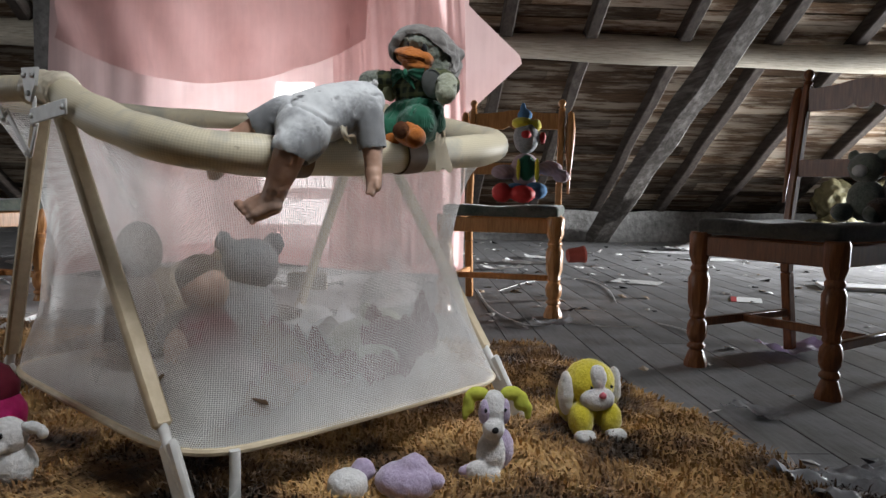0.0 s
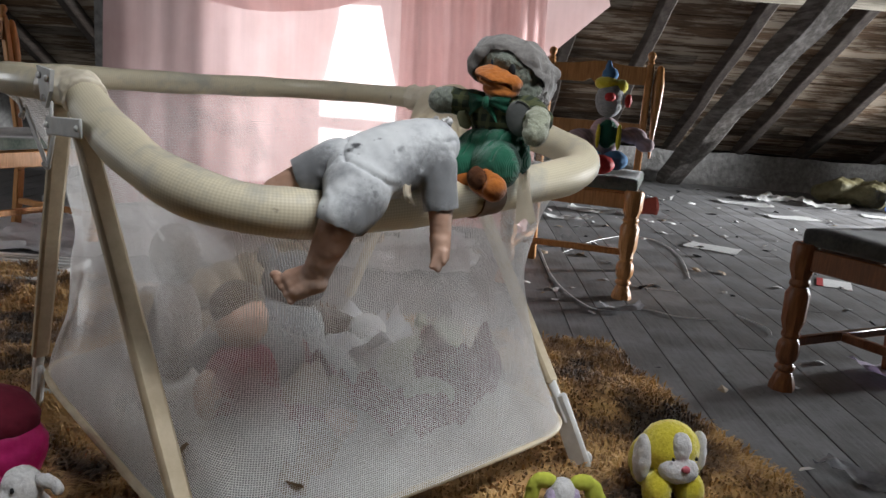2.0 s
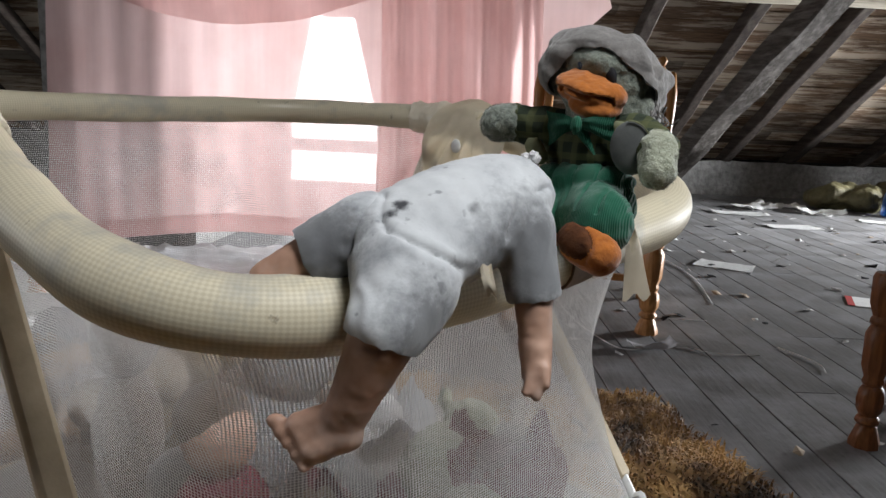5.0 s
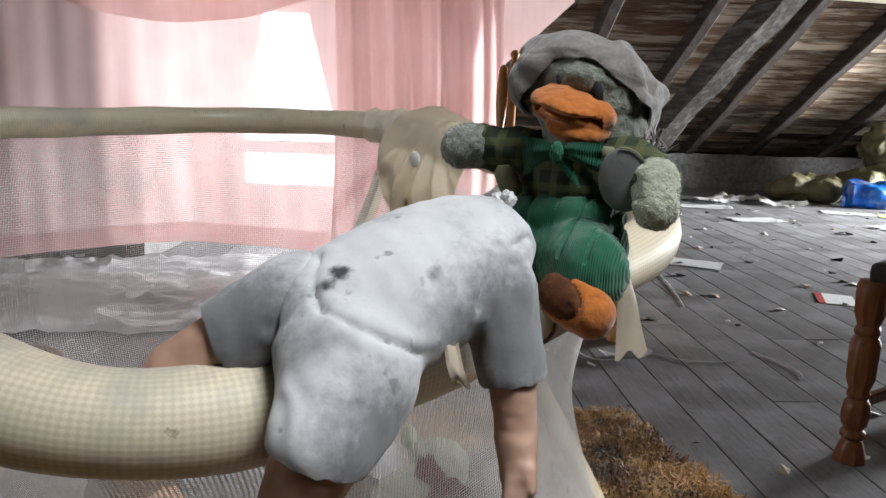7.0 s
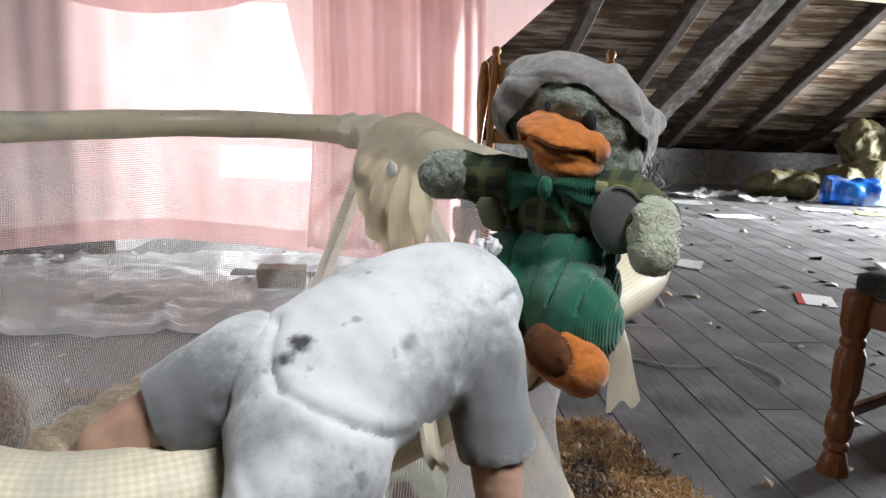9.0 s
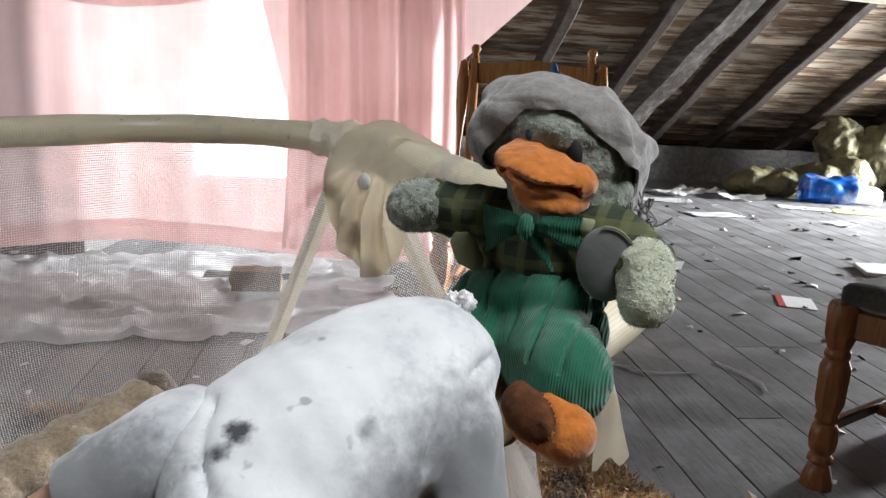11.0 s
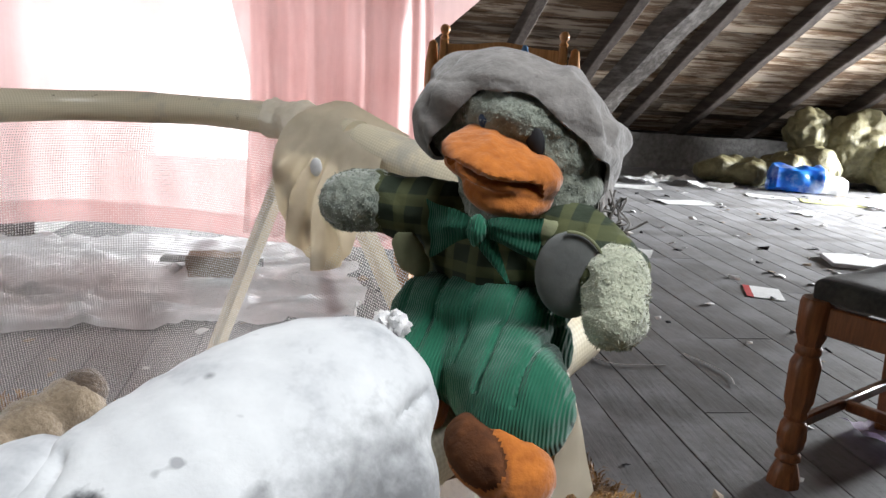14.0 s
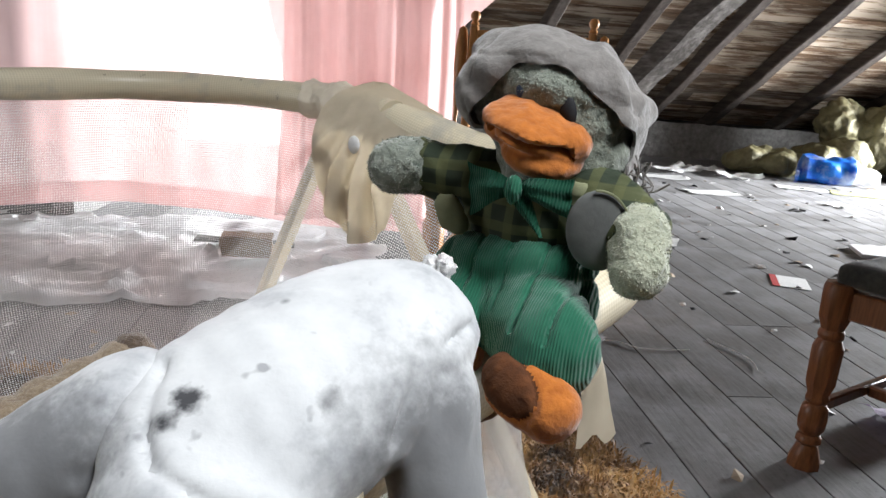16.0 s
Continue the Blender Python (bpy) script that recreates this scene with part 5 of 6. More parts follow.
def chair(at, wood, label, seat="green_seat", group="chairs in the attic"):
    """A dining chair: turned front legs, straight back posts with finials, upholstered seat. Front is -y."""
    c = thing("dining_chair", at, label, "chair", group)
    w, d, sh = 0.46, 0.46, 0.455
    for sx in (-1, 1):
        bm = bmesh.new()
        lathe(bm, LEG, (sx * w / 2, -d / 2, 0), 8)
        part("leg", bm, wood, c)
        bm = bmesh.new()
        pts = [(sx * (w / 2 - 0.02), d / 2 + 0.06, 0), (sx * (w / 2 - 0.02), d / 2 + 0.01, 0.30), (sx * (w / 2 - 0.02), d / 2, 0.46)]
        for a, b in zip(pts, pts[1:]):
            bar(bm, a, b, 0.034, 0.036, 0.004, (0, 1, 0))
        part("leg", bm, wood, c)
        bm = bmesh.new()
        bar(bm, (sx * (w / 2 - 0.02), d / 2, 0.46), (sx * (w / 2 - 0.02), d / 2 + 0.08, 0.985), 0.030, 0.036, 0.006, (0, 1, 0))
        post = part("back_post", bm, wood, c)
        bm = bmesh.new()
        lathe(bm, [(0.010, 0), (0.017, 0.008), (0.010, 0.02), (0.016, 0.03), (0.019, 0.042), (0.012, 0.056), (0.004, 0.06)], (sx * (w / 2 - 0.02), d / 2 + 0.08, 0.982), 12)
        part("finial", bm, wood, post)
        bm = bmesh.new()
        pr = [(0.006, 0.0), (0.010, 0.10), (0.024, 0.26), (0.026, 0.34), (0.016, 0.42), (0.004, 0.43)]
        lathe(bm, pr, (0, 0, 0), 12)
        bmesh.ops.transform(bm, matrix=pose(sx * (w / 2 + 0.022), d / 2 + 0.03, 0.555, -8, 0, 0) @ Matrix.Diagonal((0.9, 0.8, 1, 1)), verts=bm.verts)
        part("side_wing", bm, wood, post, "shaped wing beside the back post")
        bm = bmesh.new()
        bar(bm, (sx * w / 2, -d / 2, 0.15), (sx * (w / 2 - 0.02), d / 2 + 0.02, 0.15), 0.022, 0.028, 0.004)
        part("stretcher", bm, wood, c)
        bm = bmesh.new()
        bar(bm, (sx * (w / 2 - 0.005), -d / 2, 0.41), (sx * (w / 2 - 0.02), d / 2, 0.41), 0.022, 0.065, 0.004)
        part("apron", bm, wood, c)
    for y, z, h, n in ((-d / 2, 0.41, 0.065, "apron"), (d / 2, 0.41, 0.065, "apron"), (0.0, 0.15, 0.028, "stretcher")):
        bm = bmesh.new()
        bar(bm, (-w / 2 + 0.02, y, z), (w / 2 - 0.02, y, z), 0.022, h, 0.004)
        part(n, bm, wood, c)
    for z, h, curve in ((0.93, 0.085, 0.02), (0.68, 0.06, 0.0)):
        bm = bmesh.new()
        y = d / 2 + 0.08 * (z - 0.46) / 0.525
        n, rows_ = 24, []
        for i in range(n + 1):
            x = (w - 0.07) * (i / n - 0.5)
            k = abs(2 * i / n - 1)
            top = z + h / 2 + curve * (0.9 * math.exp(-((k - 0.0) / 0.45) ** 2) - 0.2)
            low = z - h / 2 + (0.018 * max(0, 1 - ((k - 0.18) / 0.10) ** 2) if curve else 0)
            rows_.append([bm.verts.new((x, y + q, zz)) for q, zz in ((-0.010, low), (-0.010, top), (0.010, top), (0.010, low))])
        for a, b in zip(rows_, rows_[1:]):
            for q in range(4):
                bm.faces.new((a[q], b[q], b[(q + 1) % 4], a[(q + 1) % 4]))
        bm.faces.new(rows_[0]), bm.faces.new(rows_[-1][::-1])
        bmesh.ops.recalc_face_normals(bm, faces=bm.faces[:])
        part("back_rail", bm, wood, c, "", False)
    bm = bmesh.new()
    vs = box(bm, (-w / 2 - 0.012, -d / 2 - 0.015, sh - 0.006), (w / 2 + 0.012, d / 2 - 0.02, sh + 0.045), 0.018, None, 3)
    bmesh.ops.subdivide_edges(bm, edges=[e for e in bm.edges if e.calc_length() > 0.2], cuts=7, use_grid_fill=True)
    for v in bm.verts:
        if v.co.z > sh + 0.03:
            v.co.z += 0.012 * noise.noise(v.co * 7) - 0.012 * max(0, 1 - (v.co.x ** 2 + v.co.y ** 2) / 0.06)
    part("seat", bm, M[seat], c, "worn dark velvet seat")
    return c


chair(pose(0.225, 3.66, 0, 0, 0, -9) @ Matrix.Diagonal((1.12, 1.08, 1.02, 1)), M["chair_wood"], "varnished pine dining chair with dark green velvet seat")
chair(pose(1.165, 2.44, 0, 0, 0, -53.5), M["chair_dark"], "dark varnished dining chair with dusty velvet seat", "dark_seat")
chair(pose(-2.22, 3.12, 0, 0, 0, 70), M["chair_wood"], "varnished pine dining chair standing beside the curtain")

# bears on the dark chair
soft_toy("teddy_bear", pose(1.36, 2.47, 0.50, 0, 0, -50), "grey-white teddy bear sitting on the dark chair", [
    ("body", "plush_grey", [((0, 0, 0.07), (0.06, 0.05, 0.07)), ((-0.05, -0.05, 0.03), (0.03, 0.05, 0.03)), ((0.05, -0.05, 0.03), (0.03, 0.05, 0.03))]),
    ("head", "plush_grey", [((0, -0.01, 0.175), (0.055, 0.05, 0.05)), ((-0.045, 0.0, 0.215), (0.02, 0.014, 0.02)), ((0.045, 0.0, 0.215), (0.02, 0.014, 0.02))]),
    ("muzzle", "white_plush", [((0, -0.055, 0.165), (0.024, 0.02, 0.02))]),
])
soft_toy("brown_bear", pose(1.46, 2.40, 0.50, 0, 0, -50), "dark brown plush bear leaning on the chair back", [
    ("body", "brown_plush", [((0, 0, 0.10), (0.08, 0.06, 0.10)), ((-0.06, -0.06, 0.04), (0.04, 0.06, 0.04)), ((0.06, -0.06, 0.04), (0.04, 0.06, 0.04))]),
    ("head", "brown_plush", [((0, 0.0, 0.24), (0.07, 0.065, 0.065)), ((-0.06, 0.0, 0.29), (0.025, 0.016, 0.025)), ((0.06, 0.0, 0.29), (0.025, 0.016, 0.025))]),
    ("muzzle", "plush_pale", [((0, -0.06, 0.225), (0.03, 0.025, 0.025))]),
])

# toys heaped in the pen
soft_toy("plush_bear", PEN @ pose(-0.05, -0.02, 0.15, 0, 0, -20), "worn grey plush bear heaped inside the playpen", [
    ("body", "grey_plush", [((0, 0, 0.11), (0.10, 0.09, 0.11)), ((0.10, -0.08, 0.06), (0.05, 0.08, 0.045)), ((-0.12, -0.05, 0.10), (0.07, 0.05, 0.05))]),
    ("head", "grey_plush", [((0.03, 0.0, 0.24), (0.07, 0.065, 0.065)), ((0.09, 0.0, 0.29), (0.025, 0.018, 0.03)), ((-0.03, 0.0, 0.295), (0.022, 0.016, 0.028))]),
], voxel=0.006, lumps=0.004)
soft_toy("doll_in_pen", PEN @ pose(-0.20, -0.14, 0.15, 0, 0, 10), "brown-faced doll in maroon clothes inside the playpen", [
    ("clothes", "maroon", [((0, 0, 0.08), (0.08, 0.06, 0.09)), ((0.09, -0.06, 0.03), (0.07, 0.04, 0.035)), ((0.05, -0.11, 0.03), (0.05, 0.06, 0.03))]),
    ("skin", "skin", [((0, 0.0, 0.21), (0.05, 0.05, 0.055)), ((-0.09, -0.02, 0.09), (0.025, 0.025, 0.05)), ((0.10, -0.17, 0.03), (0.03, 0.04, 0.025))]),
    ("hair", "brown_plush", [((0, 0.015, 0.235), (0.054, 0.05, 0.048))]),
], "doll", 0.006, 0.003, True)
soft_toy("doll_head_toy", PEN @ pose(-0.20, 0.17, 0.15, 0, 0, 0), "dark plush monkey standing inside the playpen", [
    ("body", "brown_plush", [((0, 0, 0.10), (0.06, 0.05, 0.12))]),
    ("head", "brown_plush", [((0, 0, 0.27), (0.055, 0.05, 0.07))]),
], voxel=0.006)
soft_toy("plush_heap", PEN @ pose(0.22, -0.15, 0.145, 0, 0, 30), "beige plush animal lying in the playpen", [
    ("body", "plush_pale", [((0, 0, 0.05), (0.13, 0.07, 0.05)), ((-0.10, -0.08, 0.03), (0.05, 0.06, 0.03))]),
    ("head", "plush_pale", [((0.14, -0.02, 0.06), (0.06, 0.055, 0.05)), ((0.16, 0.04, 0.10), (0.02, 0.014, 0.025))]),
], voxel=0.006, lumps=0.004)
soft_toy("plush_cat", PEN @ pose(0.12, 0.14, 0.145, 0, 0, -40), "brown plush cat lying among toys in the playpen", [
    ("body", "brown_plush", [((0, 0, 0.06), (0.14, 0.08, 0.06))]),
    ("head", "white_plush", [((0.15, -0.02, 0.07), (0.05, 0.05, 0.045))]),
], voxel=0.006, lumps=0.004)
bm = bmesh.new()
box(bm, (-0.10, -0.05, 0.0), (0.12, 0.09, 0.03), 0.004)
box(bm, (-0.10, 0.088, 0.0), (0.12, 0.094, 0.10), 0.001)
tagged(part("cardboard_box", bm, M["cardboard"], None, "", False), "torn brown cardboard tray inside the playpen", "box").matrix_basis = PEN @ pose(-0.10, 0.28, 0.142, 0, 0, 15)

soft_toy("plush_roll", pose(0, 0, 0), "long beige plush limb with a frayed end lying in the playpen", [
    ("body", "beige_plush", [((-0.76 + 0.036 * k, 1.70 + 0.045 * k, 0.30 + 0.013 * k), (0.046, 0.046, 0.044)) for k in range(7)] + [((-0.66, 1.84, 0.22), (0.08, 0.08, 0.08))]),
    ("frayed_end", "brown_plush", [((-0.535, 1.985, 0.395), (0.036, 0.036, 0.034))], "dark frayed end"),
], voxel=0.006, lumps=0.003)
CLOTHS = ((0.10, -0.26, 0.34, 0.26, "maroon", "crumpled maroon cloth among the toys in the playpen"), (-0.22, -0.30, 0.30, 0.22, "cardboard", "crumpled brown cloth among the toys in the playpen"),
          (0.24, 0.08, 0.28, 0.24, "white_plastic", "crumpled dusty white cloth among the toys in the playpen"), (0.06, 0.30, 0.34, 0.26, "cardboard", "crumpled beige cloth among the toys in the playpen"), (-0.05, 0.24, 0.30, 0.20, "grey_plush", "crumpled grey cloth among the toys in the playpen"))


# ---- shaggy rug ----
def in_rug(x, y):
    right = 0.31 + (2.68 - y) * 0.40 + 0.05 * noise.noise(Vector((0, y * 4, 0)))
    back_edge = 2.66 + 0.10 * noise.noise(Vector((x * 2.5, 4, 0))) + 0.04 * max(0, -x)
    return -2.0 + 0.1 * noise.noise(Vector((7, y * 3, 0))) < x < right and 0.55 < y < back_edge


def rug_height(x, y):
    p = Vector((x, y, 0))
    return 0.016 + 0.034 * max(0, noise.noise(p * 3.4) + 0.2) + 0.014 * noise.noise(p * 9)


rug = thing("fur_rug", (0, 0, 0), "shaggy golden and dark brown fur rug, rumpled on the floor", "rug")
bm = bmesh.new()
step, grid = 0.03, {}
for i in range(int(3.2 / step)):
    for j in range(int(2.4 / step)):
        x, y = -2.2 + i * step, 0.5 + j * step
        if in_rug(x, y):
            grid[i, j] = bm.verts.new((x, y, rug_height(x, y)))
for (i, j), v in grid.items():
    q = [grid.get(k) for k in ((i, j), (i + 1, j), (i + 1, j + 1), (i, j + 1))]
    if all(q):
        bm.faces.new(q)
edge = [e for e in bm.edges if e.is_boundary]
ex = bmesh.ops.extrude_edge_only(bm, edges=edge)
for v in ex["geom"]:
    if isinstance(v, bmesh.types.BMVert):
        v.co.z = 0.001
part("rug_backing", bm, M["fur"], rug)
rnd = np.random.RandomState(11)
N = 62000
verts, faces = [], []
k = 0
px, py = rnd.uniform(-2.1, 1.0, N * 2), rnd.uniform(0.85, 2.9, N * 2)
lean_x, lean_y, ln_r, wd = rnd.normal(0, 0.5, N * 2), rnd.normal(0, 0.5, N * 2), rnd.uniform(0.018, 0.042, N * 2), rnd.uniform(0.0014, 0.0036, N * 2)
for x, y, lx, ly, L, w in zip(px, py, lean_x, lean_y, ln_r, wd):
    if not in_rug(x, y):
        continue
    p = Vector((x, y, 0))
    gx, gy = noise.noise(p * 4.5) * 1.6 + lx, noise.noise(p * 4.5 + Vector((9, 2, 1))) * 1.6 + ly - 0.3
    z = rug_height(x, y)
    d = Vector((gx, gy, 0.9)).normalized() * L
    s = Vector((-gy, gx, 0.0)).normalized() * w
    a = Vector((x, y, z - 0.003))
    m_ = a + d * 0.55 + Vector((0, 0, 0.003))
    t_ = a + d + Vector((gx, gy, -1.2)) * L * 0.16
    verts += [a - s, a + s, m_ + s * 0.8, m_ - s * 0.8, t_]
    faces += [(k, k + 1, k + 2, k + 3), (k + 3, k + 2, k + 4)]
    k += 5
me = bpy.data.meshes.new("fur")
me.from_pydata([tuple(v) for v in verts], [], faces)
me.materials.append(M["fur"])
tagged(part("fur", me, None, rug), kind="stuff")


# ---- litter and loose things ----
def crumpled(name, at, w, h, mat, label, category="paper", curl=0.02, seed=0, group="", thick=0.0008, n=10):
    """A sheet that lies curled and creased on the floor."""
    bm = bmesh.new()
    o = Vector((seed * 3.7, seed * 1.3, 0))

    def f(u, v):
        p = Vector((u * w * 9, v * h * 9, 0)) + o
        z = curl * abs(noise.noise(p)) + 0.5 * curl * abs(noise.noise(p * 2.3)) + curl * 0.8 * (2 * u - 1) ** 4 * (0.5 + 0.5 * math.sin(seed))
        k = 1 + 0.12 * noise.noise(p * 0.7 + Vector((4, 4, 4)))
        return ((u - 0.5) * w * k, (v - 0.5) * h * k, 0.0015 + z)

    sheet(bm, n, n, f, thick)
    ob = part(name, bm, mat)
    ob.matrix_basis = at
    return tagged(ob, label, category, group)


for i, (x, y, w, h, mt, lb) in enumerate(CLOTHS):
    crumpled("cloth", PEN @ pose(x, y, 0.14, 0, 0, 37 * i), w, h, M[mt], lb, "cloth", 0.13, 40 + i, n=26, thick=0.002)
crumpled("plastic_sheet", pose(-1.45, 3.80, 0, 0, 0, 14), 2.3, 1.25, M["white_plastic"], "crumpled dusty white plastic sheet spread on the floorboards", "sheet", 0.05, 3, n=50)
crumpled("paper_sheet", pose(1.12, 4.82, 0, 0, 0, -25), 0.30, 0.21, M["white"], "white paper sheet lying on the floorboards", "paper", 0.006, 1, "scattered papers")
card = thing("card", pose(1.575, 4.125, 0.001, 0, 0, -18), "white card with a red edge lying on the floor", "card")
bm = bmesh.new()
box(bm, (-0.055, -0.10, 0), (0.075, 0.10, 0.002))
part("card_body", bm, M["white"], card, "", False)
bm = bmesh.new()
box(bm, (-0.085, -0.10, 0), (-0.0555, 0.10, 0.002))
part("card_edge", bm, M["red"], card, "red edge", False)
for i, (x, y, w, h, r, c) in enumerate(((2.48, 8.0, 0.42, 0.3, 10, 0.05), (2.2, 7.8, 0.5, 0.3, 40, 0.06), (2.7, 7.6, 0.4, 0.28, -20, 0.05), (1.9, 7.3, 0.45, 0.25, 0, 0.01), (2.1, 6.6, 0.4, 0.22, 10, 0.008), (3.1, 7.2, 0.42, 0.2, -15, 0.01),
                                         (3.02, 6.4, 0.2, 0.18, 30, 0.03), (2.47, 5.0, 0.25, 0.1, 5, 0.01), (0.45, 5.9, 0.35, 0.2, -10, 0.03), (0.25, 5.4, 0.32, 0.12, 20, 0.03), (0.62, 6.4, 0.3, 0.2, 0, 0.02),
                                         (-0.62, 3.98, 0.30, 0.18, -8, 0.008), (-0.75, 3.55, 0.34, 0.16, 12, 0.01), (-2.6, 4.3, 0.5, 0.3, 30, 0.06), (-2.3, 3.9, 0.35, 0.25, 60, 0.05), (-2.9, 4.9, 0.4, 0.3, 10, 0.05), (-2.0, 3.5, 0.25, 0.2, 80, 0.04), (4.0, 6.9, 0.4, 0.25, 0, 0.03))):
    crumpled("paper_sheet", pose(x, y, 0.001, 0, 0, r), w, h, M["white"], "white paper scrap lying on the floorboards", "paper", c, i + 5, "scattered papers")
crumpled("yellow_sheet", pose(3.55, 7.05, 0.001, 0, 0, -12), 0.48, 0.22, M["yellow_paper"], "pale yellow sheet of paper on the floorboards", "paper", 0.008, 31)
crumpled("film_scrap", pose(0.42, 3.18, 0.0, 0, 0, 10), 0.17, 0.07, M["film"], "small crumpled scrap of clear film beside the cable", "film", 0.03, 27)
crumpled("plastic_bag", pose(0.84, 1.93, 0.0, 0, 0, 40), 0.07, 0.16, M["film"], "small crumpled clear plastic bag on the floorboards", "bag", 0.05, 12)
crumpled("crumpled_film", pose(0.90, 1.42, 0.0, 0, 0, 15), 0.36, 0.22, M["film"], "crumpled shiny film beside the rug", "film", 0.07, 17, n=24)
crumpled("magazine", pose(1.28, 2.75, 0.0, 0, 0, 20), 0.26, 0.16, M["lilac"], "crumpled magazine under the dark chair", "magazine", 0.04, 21)
crumpled("dark_slab", pose(-0.86, 4.02, 0.03, 0, 0, 0), 0.42, 0.10, M["grey_patch"], "dark flat scrap of felt before the curtain", "scrap", 0.03, 23, thick=0.01)
bm = bmesh.new()
box(bm, (-0.11, -0.05, 0), (0.09, 0.05, 0.085), 0.008, None, 2)
bmesh.ops.subdivide_edges(bm, edges=bm.edges[:], cuts=3, use_grid_fill=True)
for v in bm.verts:
    v.co += v.co.normalized() * 0.012 * noise.noise(v.co * 25)
    v.co.z = max(0, v.co.z)
tagged(part("brick_lump", bm, M["cardboard"], None, "", False), "broken beige lump of brick on the plastic sheet", "brick").matrix_basis = pose(-0.80, 3.82, 0.04, 0, 0, 8)

# red cup, lying
bm = bmesh.new()
lathe(bm, [(0.05, 0), (0.055, 0.005), (0.065, 0.12), (0.07, 0.125), (0.07, 0.14), (0.062, 0.14), (0.055, 0.02), (0.01, 0.015)], segs=20)
tagged(part("flower_pot", bm, M["cup"]), "small dark red flower pot lying on its side", "pot").matrix_basis = pose(0.78, 5.92, 0.068, 0, 84, 12)

# loops of white cable
for pts, r in (([(0.085, 4.25, 0.003), (0.13, 3.78, 0.003), (0.184, 3.47, 0.003), (0.27, 3.224, 0.003), (0.35, 3.144, 0.003), (0.534, 3.226, 0.003), (0.64, 3.168, 0.004), (0.80, 3.185, 0.003)], 0.0017),
               ([(0.206, 4.216, 0.003), (0.387, 4.64, 0.004), (0.613, 4.94, 0.003), (0.796, 4.868, 0.003), (0.86, 4.435, 0.003), (0.819, 3.892, 0.003)], 0.0017),
               ([(0.47, 3.63, 0.003), (0.607, 3.594, 0.003), (0.72, 3.603, 0.003)], 0.0013),
               ([(0.90, 3.30, 0.003), (0.98, 3.15, 0.003), (0.97, 3.048, 0.003)], 0.0013)):
    bm = bmesh.new()
    tube(bm, smooth_path(pts, 10), r, 8)
    tagged(part("cable", bm, M["wire"]), "thin white cable lying in loops on the floor", "cable")

# insulation heap, blue bag
rnd_ = random.Random(4)
for i, (c, r) in enumerate((((3.15, 8.05, 0.13), (0.42, 0.22, 0.15)), ((3.75, 8.05, 0.18), (0.42, 0.26, 0.20)), ((3.88, 8.25, 0.50), (0.24, 0.20, 0.30)), ((4.35, 8.2, 0.42), (0.36, 0.24, 0.34)), ((4.85, 8.05, 0.22), (0.48, 0.28, 0.24)), ((5.4, 8.0, 0.2), (0.4, 0.28, 0.22)))):
    bm = bmesh.new()
    ball(bm, c, r, (0, rnd_.uniform(-15, 15), rnd_.uniform(-10, 10)), 32, 22)
    f = fused(bm, 0.018, 1, 0.05, 4.5, lambda c: 0.10 * abs(noise.noise(c * 3.2)) - 0.03 * abs(noise.noise(c * 9)) - 0.03)
    for v in f.verts:
        v.co.z = max(0.0, v.co.z)
    tagged(part("insulation_roll", f, M["insulation"]), "slumped yellowish insulation roll in crumpled clear film", "insulation", "heaped insulation rolls")
bg = thing("film_bag", pose(3.62, 7.65, 0, 0, 0, -8), "crumpled blue and white printed film bag on the floor", "bag")
for name, x0_, x1_, mt, lb in (("bag_body", -0.34, 0.12, "blue", ""), ("bag_end", 0.12, 0.36, "white_plastic", "white tapering end of the bag")):
    bm = bmesh.new()

    def pouch(u, v, x0_=x0_, x1_=x1_):
        x = x0_ + (x1_ - x0_) * u
        a = 2 * math.pi * v
        r = 0.5 + 0.5 * min(1, (0.40 - x) / 0.30)
        r *= min(1, 0.35 + (x + 0.345) / 0.05)
        w = noise.noise(Vector((x * 9, math.cos(a) * 1.5, math.sin(a) * 1.5)))
        return (x, 0.13 * r * math.copysign(abs(math.cos(a)) ** 0.7, math.cos(a)) * (1 + 0.25 * w), 0.125 * r + 0.12 * r * math.copysign(abs(math.sin(a)) ** 0.7, math.sin(a)) * (1 + 0.25 * w) + 0.01 * w)

    sheet(bm, 22, 24, pouch, 0.002)
    for v in bm.verts:
        v.co.z = max(0.001, v.co.z)
    part(name, bm, M[mt], bg, lb)

# pink bag by the rug, white grille
pb = thing("toy_bag", pose(-0.885, 1.36, 0.03) @ Matrix.Scale(1.12, 4), "fuchsia toy bag with a maroon top on the rug", "bag")
bm = bmesh.new()
ball(bm, (0, 0, 0.07), (0.085, 0.07, 0.075))
part("bag_body", fused(bm, 0.006, 2, 0.004, 30), M["fuchsia"], pb)
bm = bmesh.new()
ball(bm, (0.0, 0, 0.125), (0.075, 0.062, 0.05))
part("bag_top", fused(bm, 0.006, 2, 0.004, 30), M["maroon"], pb)
bm = bmesh.new()
tube(bm, smooth_path([(0.05, -0.06, 0.05), (0.10, -0.07, 0.03), (0.12, -0.05, 0.0), (0.09, -0.02, 0.0)], 6), 0.008, 8)
part("strap", bm, M["fuchsia"], pb)
gr = thing("grille", pose(-1.95, 2.74, 0.0, 0, 0, 8), "white slatted plastic grille lying on the floor", "grille")
for i in range(7):
    bm = bmesh.new()
    box(bm, (-0.22, -0.14 + i * 0.045, 0.012), (0.22, -0.12 + i * 0.045, 0.03), 0.003)
    part("slat", bm, M["white_metal"], gr)
bm = bmesh.new()
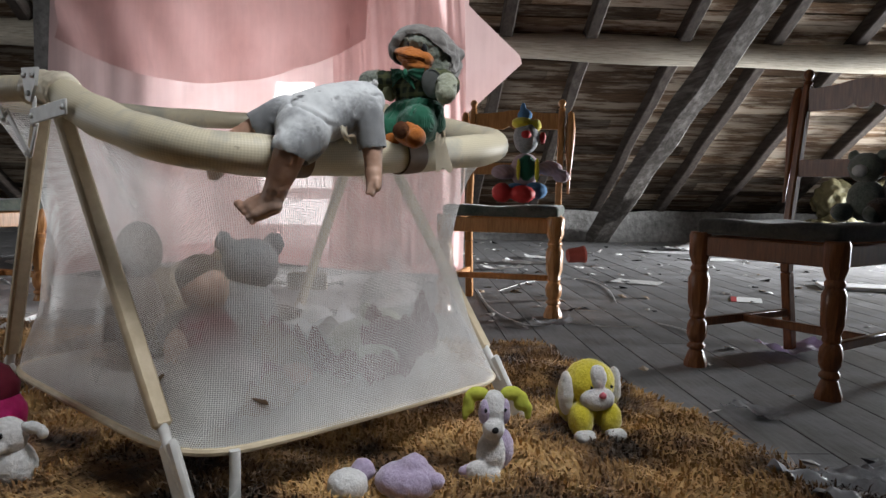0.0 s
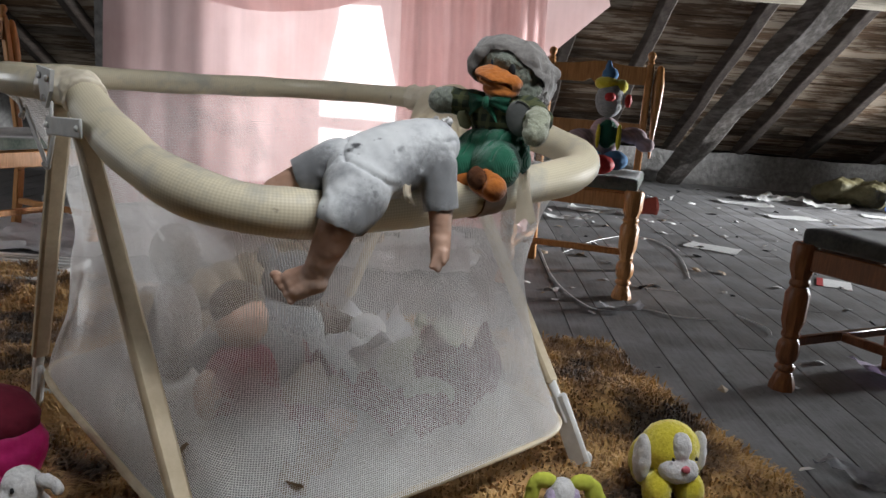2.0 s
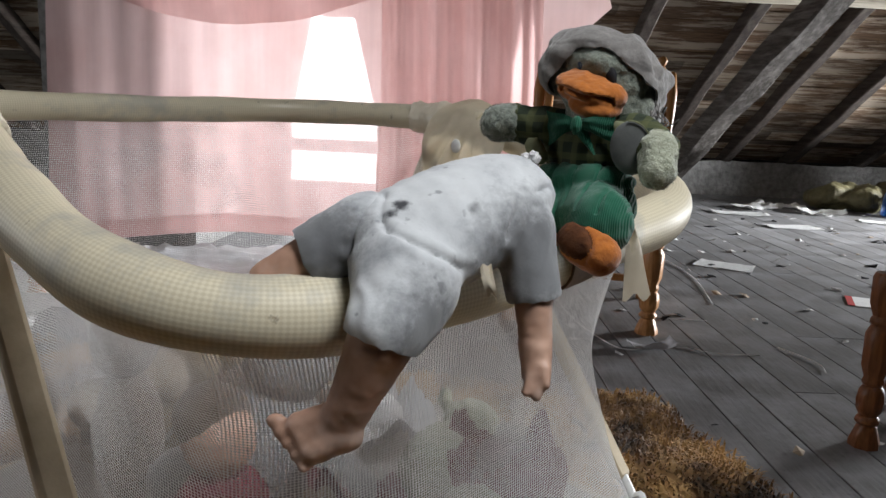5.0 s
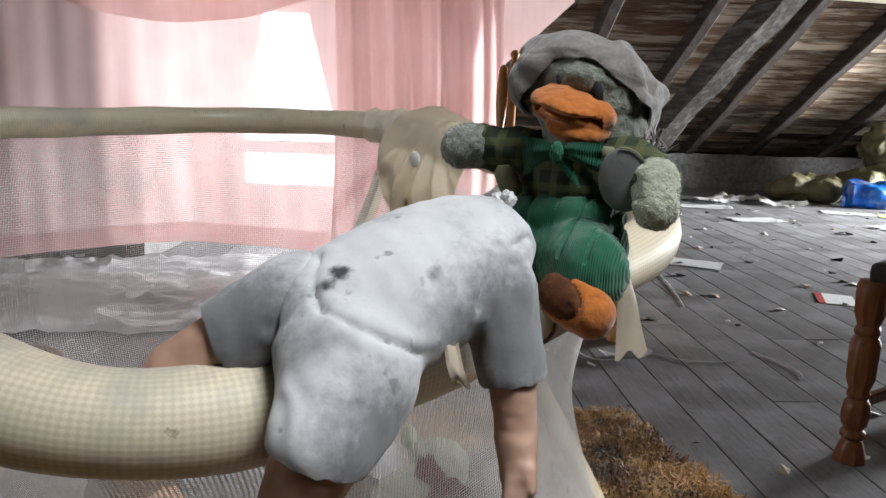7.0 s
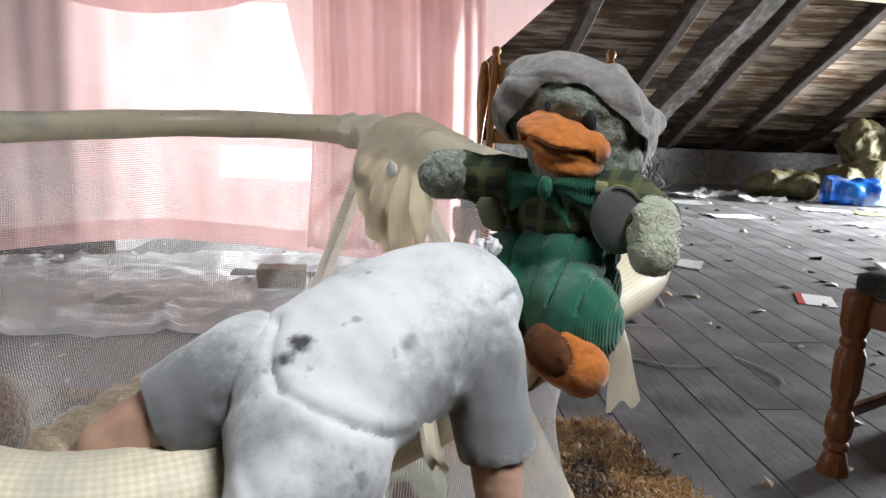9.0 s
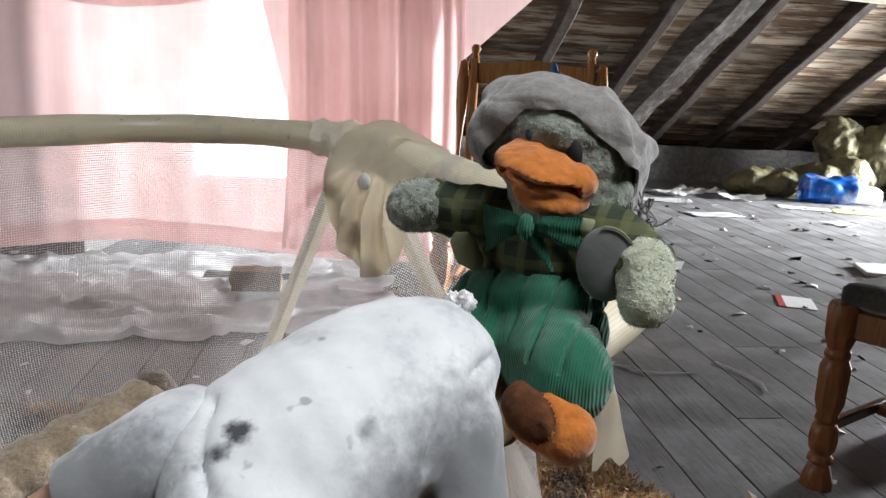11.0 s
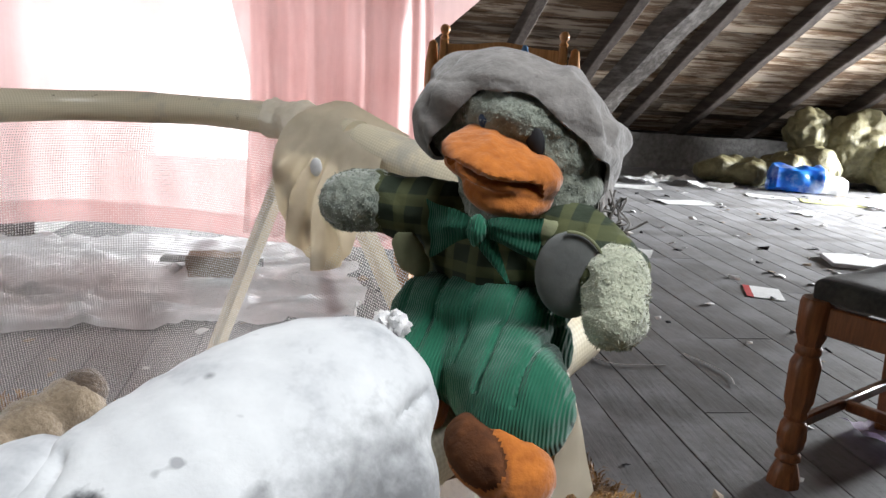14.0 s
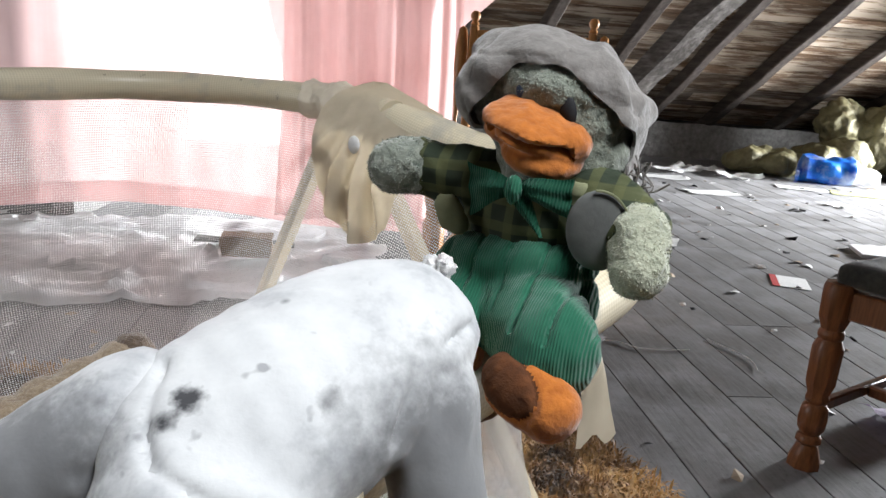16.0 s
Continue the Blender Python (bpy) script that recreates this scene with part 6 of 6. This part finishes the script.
for lo, hi in (((-0.25, -0.17), (0.25, -0.145)), ((-0.25, 0.155), (0.25, 0.18)), ((-0.25, -0.145), (-0.222, 0.155)), ((0.222, -0.145), (0.25, 0.155))):
    box(bm, (*lo, 0.0), (*hi, 0.035), 0.003)
part("grille_frame", bm, M["white_metal"], gr)
# pale plank lying by the dark chair
bm = bmesh.new()
box(bm, (-0.5, -0.12, 0), (0.5, 0.12, 0.022), 0.003)
tagged(part("loose_board", bm, M["white_plastic"], None, "", False), "pale loose board lying on the floorboards", "board").matrix_basis = pose(2.75, 4.72, 0, 0, 0, -14)

# small crumbs and scraps over the floor
rnd_ = random.Random(21)
bm = bmesh.new()
for i in range(760):
    x, y = rnd_.uniform(-2.8, 5.5), rnd_.uniform(1.0, 8.3)
    if in_rug(x, y):
        continue
    s = rnd_.uniform(0.006, 0.022) * (1 + 0.12 * y)
    m_ = pose(x, y, 0.002, rnd_.uniform(-25, 25), rnd_.uniform(-25, 25), rnd_.uniform(0, 360))
    vs = [bm.verts.new(m_ @ Vector((a * s * rnd_.uniform(0.5, 1.2), b * s * rnd_.uniform(0.3, 1.0), c * s * 0.25))) for a, b, c in ((-1, -1, 0), (1, -1, 0), (1, 1, 0), (-1, 1, 0), (0, 0, 1))]
    mi = rnd_.choice((0, 0, 1, 2))
    for q in ((0, 1, 4), (1, 2, 4), (2, 3, 4), (3, 0, 4)):
        bm.faces.new([vs[k] for k in q]).material_index = mi
tagged(part("floor_scraps", bm, [M["white"], M["cardboard"], M["black"]], None, "", False), "small paper scraps and crumbs strewn over the floor", "litter", kind="stuff")

# ---- floorboards, last ----
floor = thing("floor", HOUSE, "worn grey dusty floorboards", "floor", kind="structure")
bm = bmesh.new()
box(bm, (X0, NEAR_EAVE - 0.3, -0.10), (X1, EAVE + 0.3, -0.028))
part("subfloor", bm, M["rafter"], floor, "", False)
WIDE = 0.145
plank_mesh = {}


def plank(length):
    if length not in plank_mesh:
        b = bmesh.new()
        box(b, (-WIDE / 2 + 0.0018, 0, -0.025), (WIDE / 2 - 0.0018, length - 0.003, 0), 0.0012)
        plank_mesh[length] = mesh_from("plank", b, M["floor"], False)
    return plank_mesh[length]


rnd_ = random.Random(9)
rest = bmesh.new()
n = int((X1 - X0) / WIDE)
for i in range(n):
    x = X0 + (i + 0.5) * WIDE
    y = NEAR_EAVE - 0.2
    while y < EAVE:
        L = rnd_.choice((1.8, 2.4, 3.0, 3.6))
        if -3.0 < x < 4.2 and y + L > 0.5:
            ob = new("plank", plank(L))
            ob.parent = floor
            ob.matrix_basis = pose(x, y, rnd_.uniform(-0.0012, 0.0), 0, rnd_.uniform(-0.15, 0.15), 0)
        else:
            box(rest, (x - WIDE / 2 + 0.0018, y, -0.025), (x + WIDE / 2 - 0.0018, y + L - 0.003, 0))
        y += L
tagged(part("planks_beyond", rest, M["floor"], floor, "", False), kind="stuff")
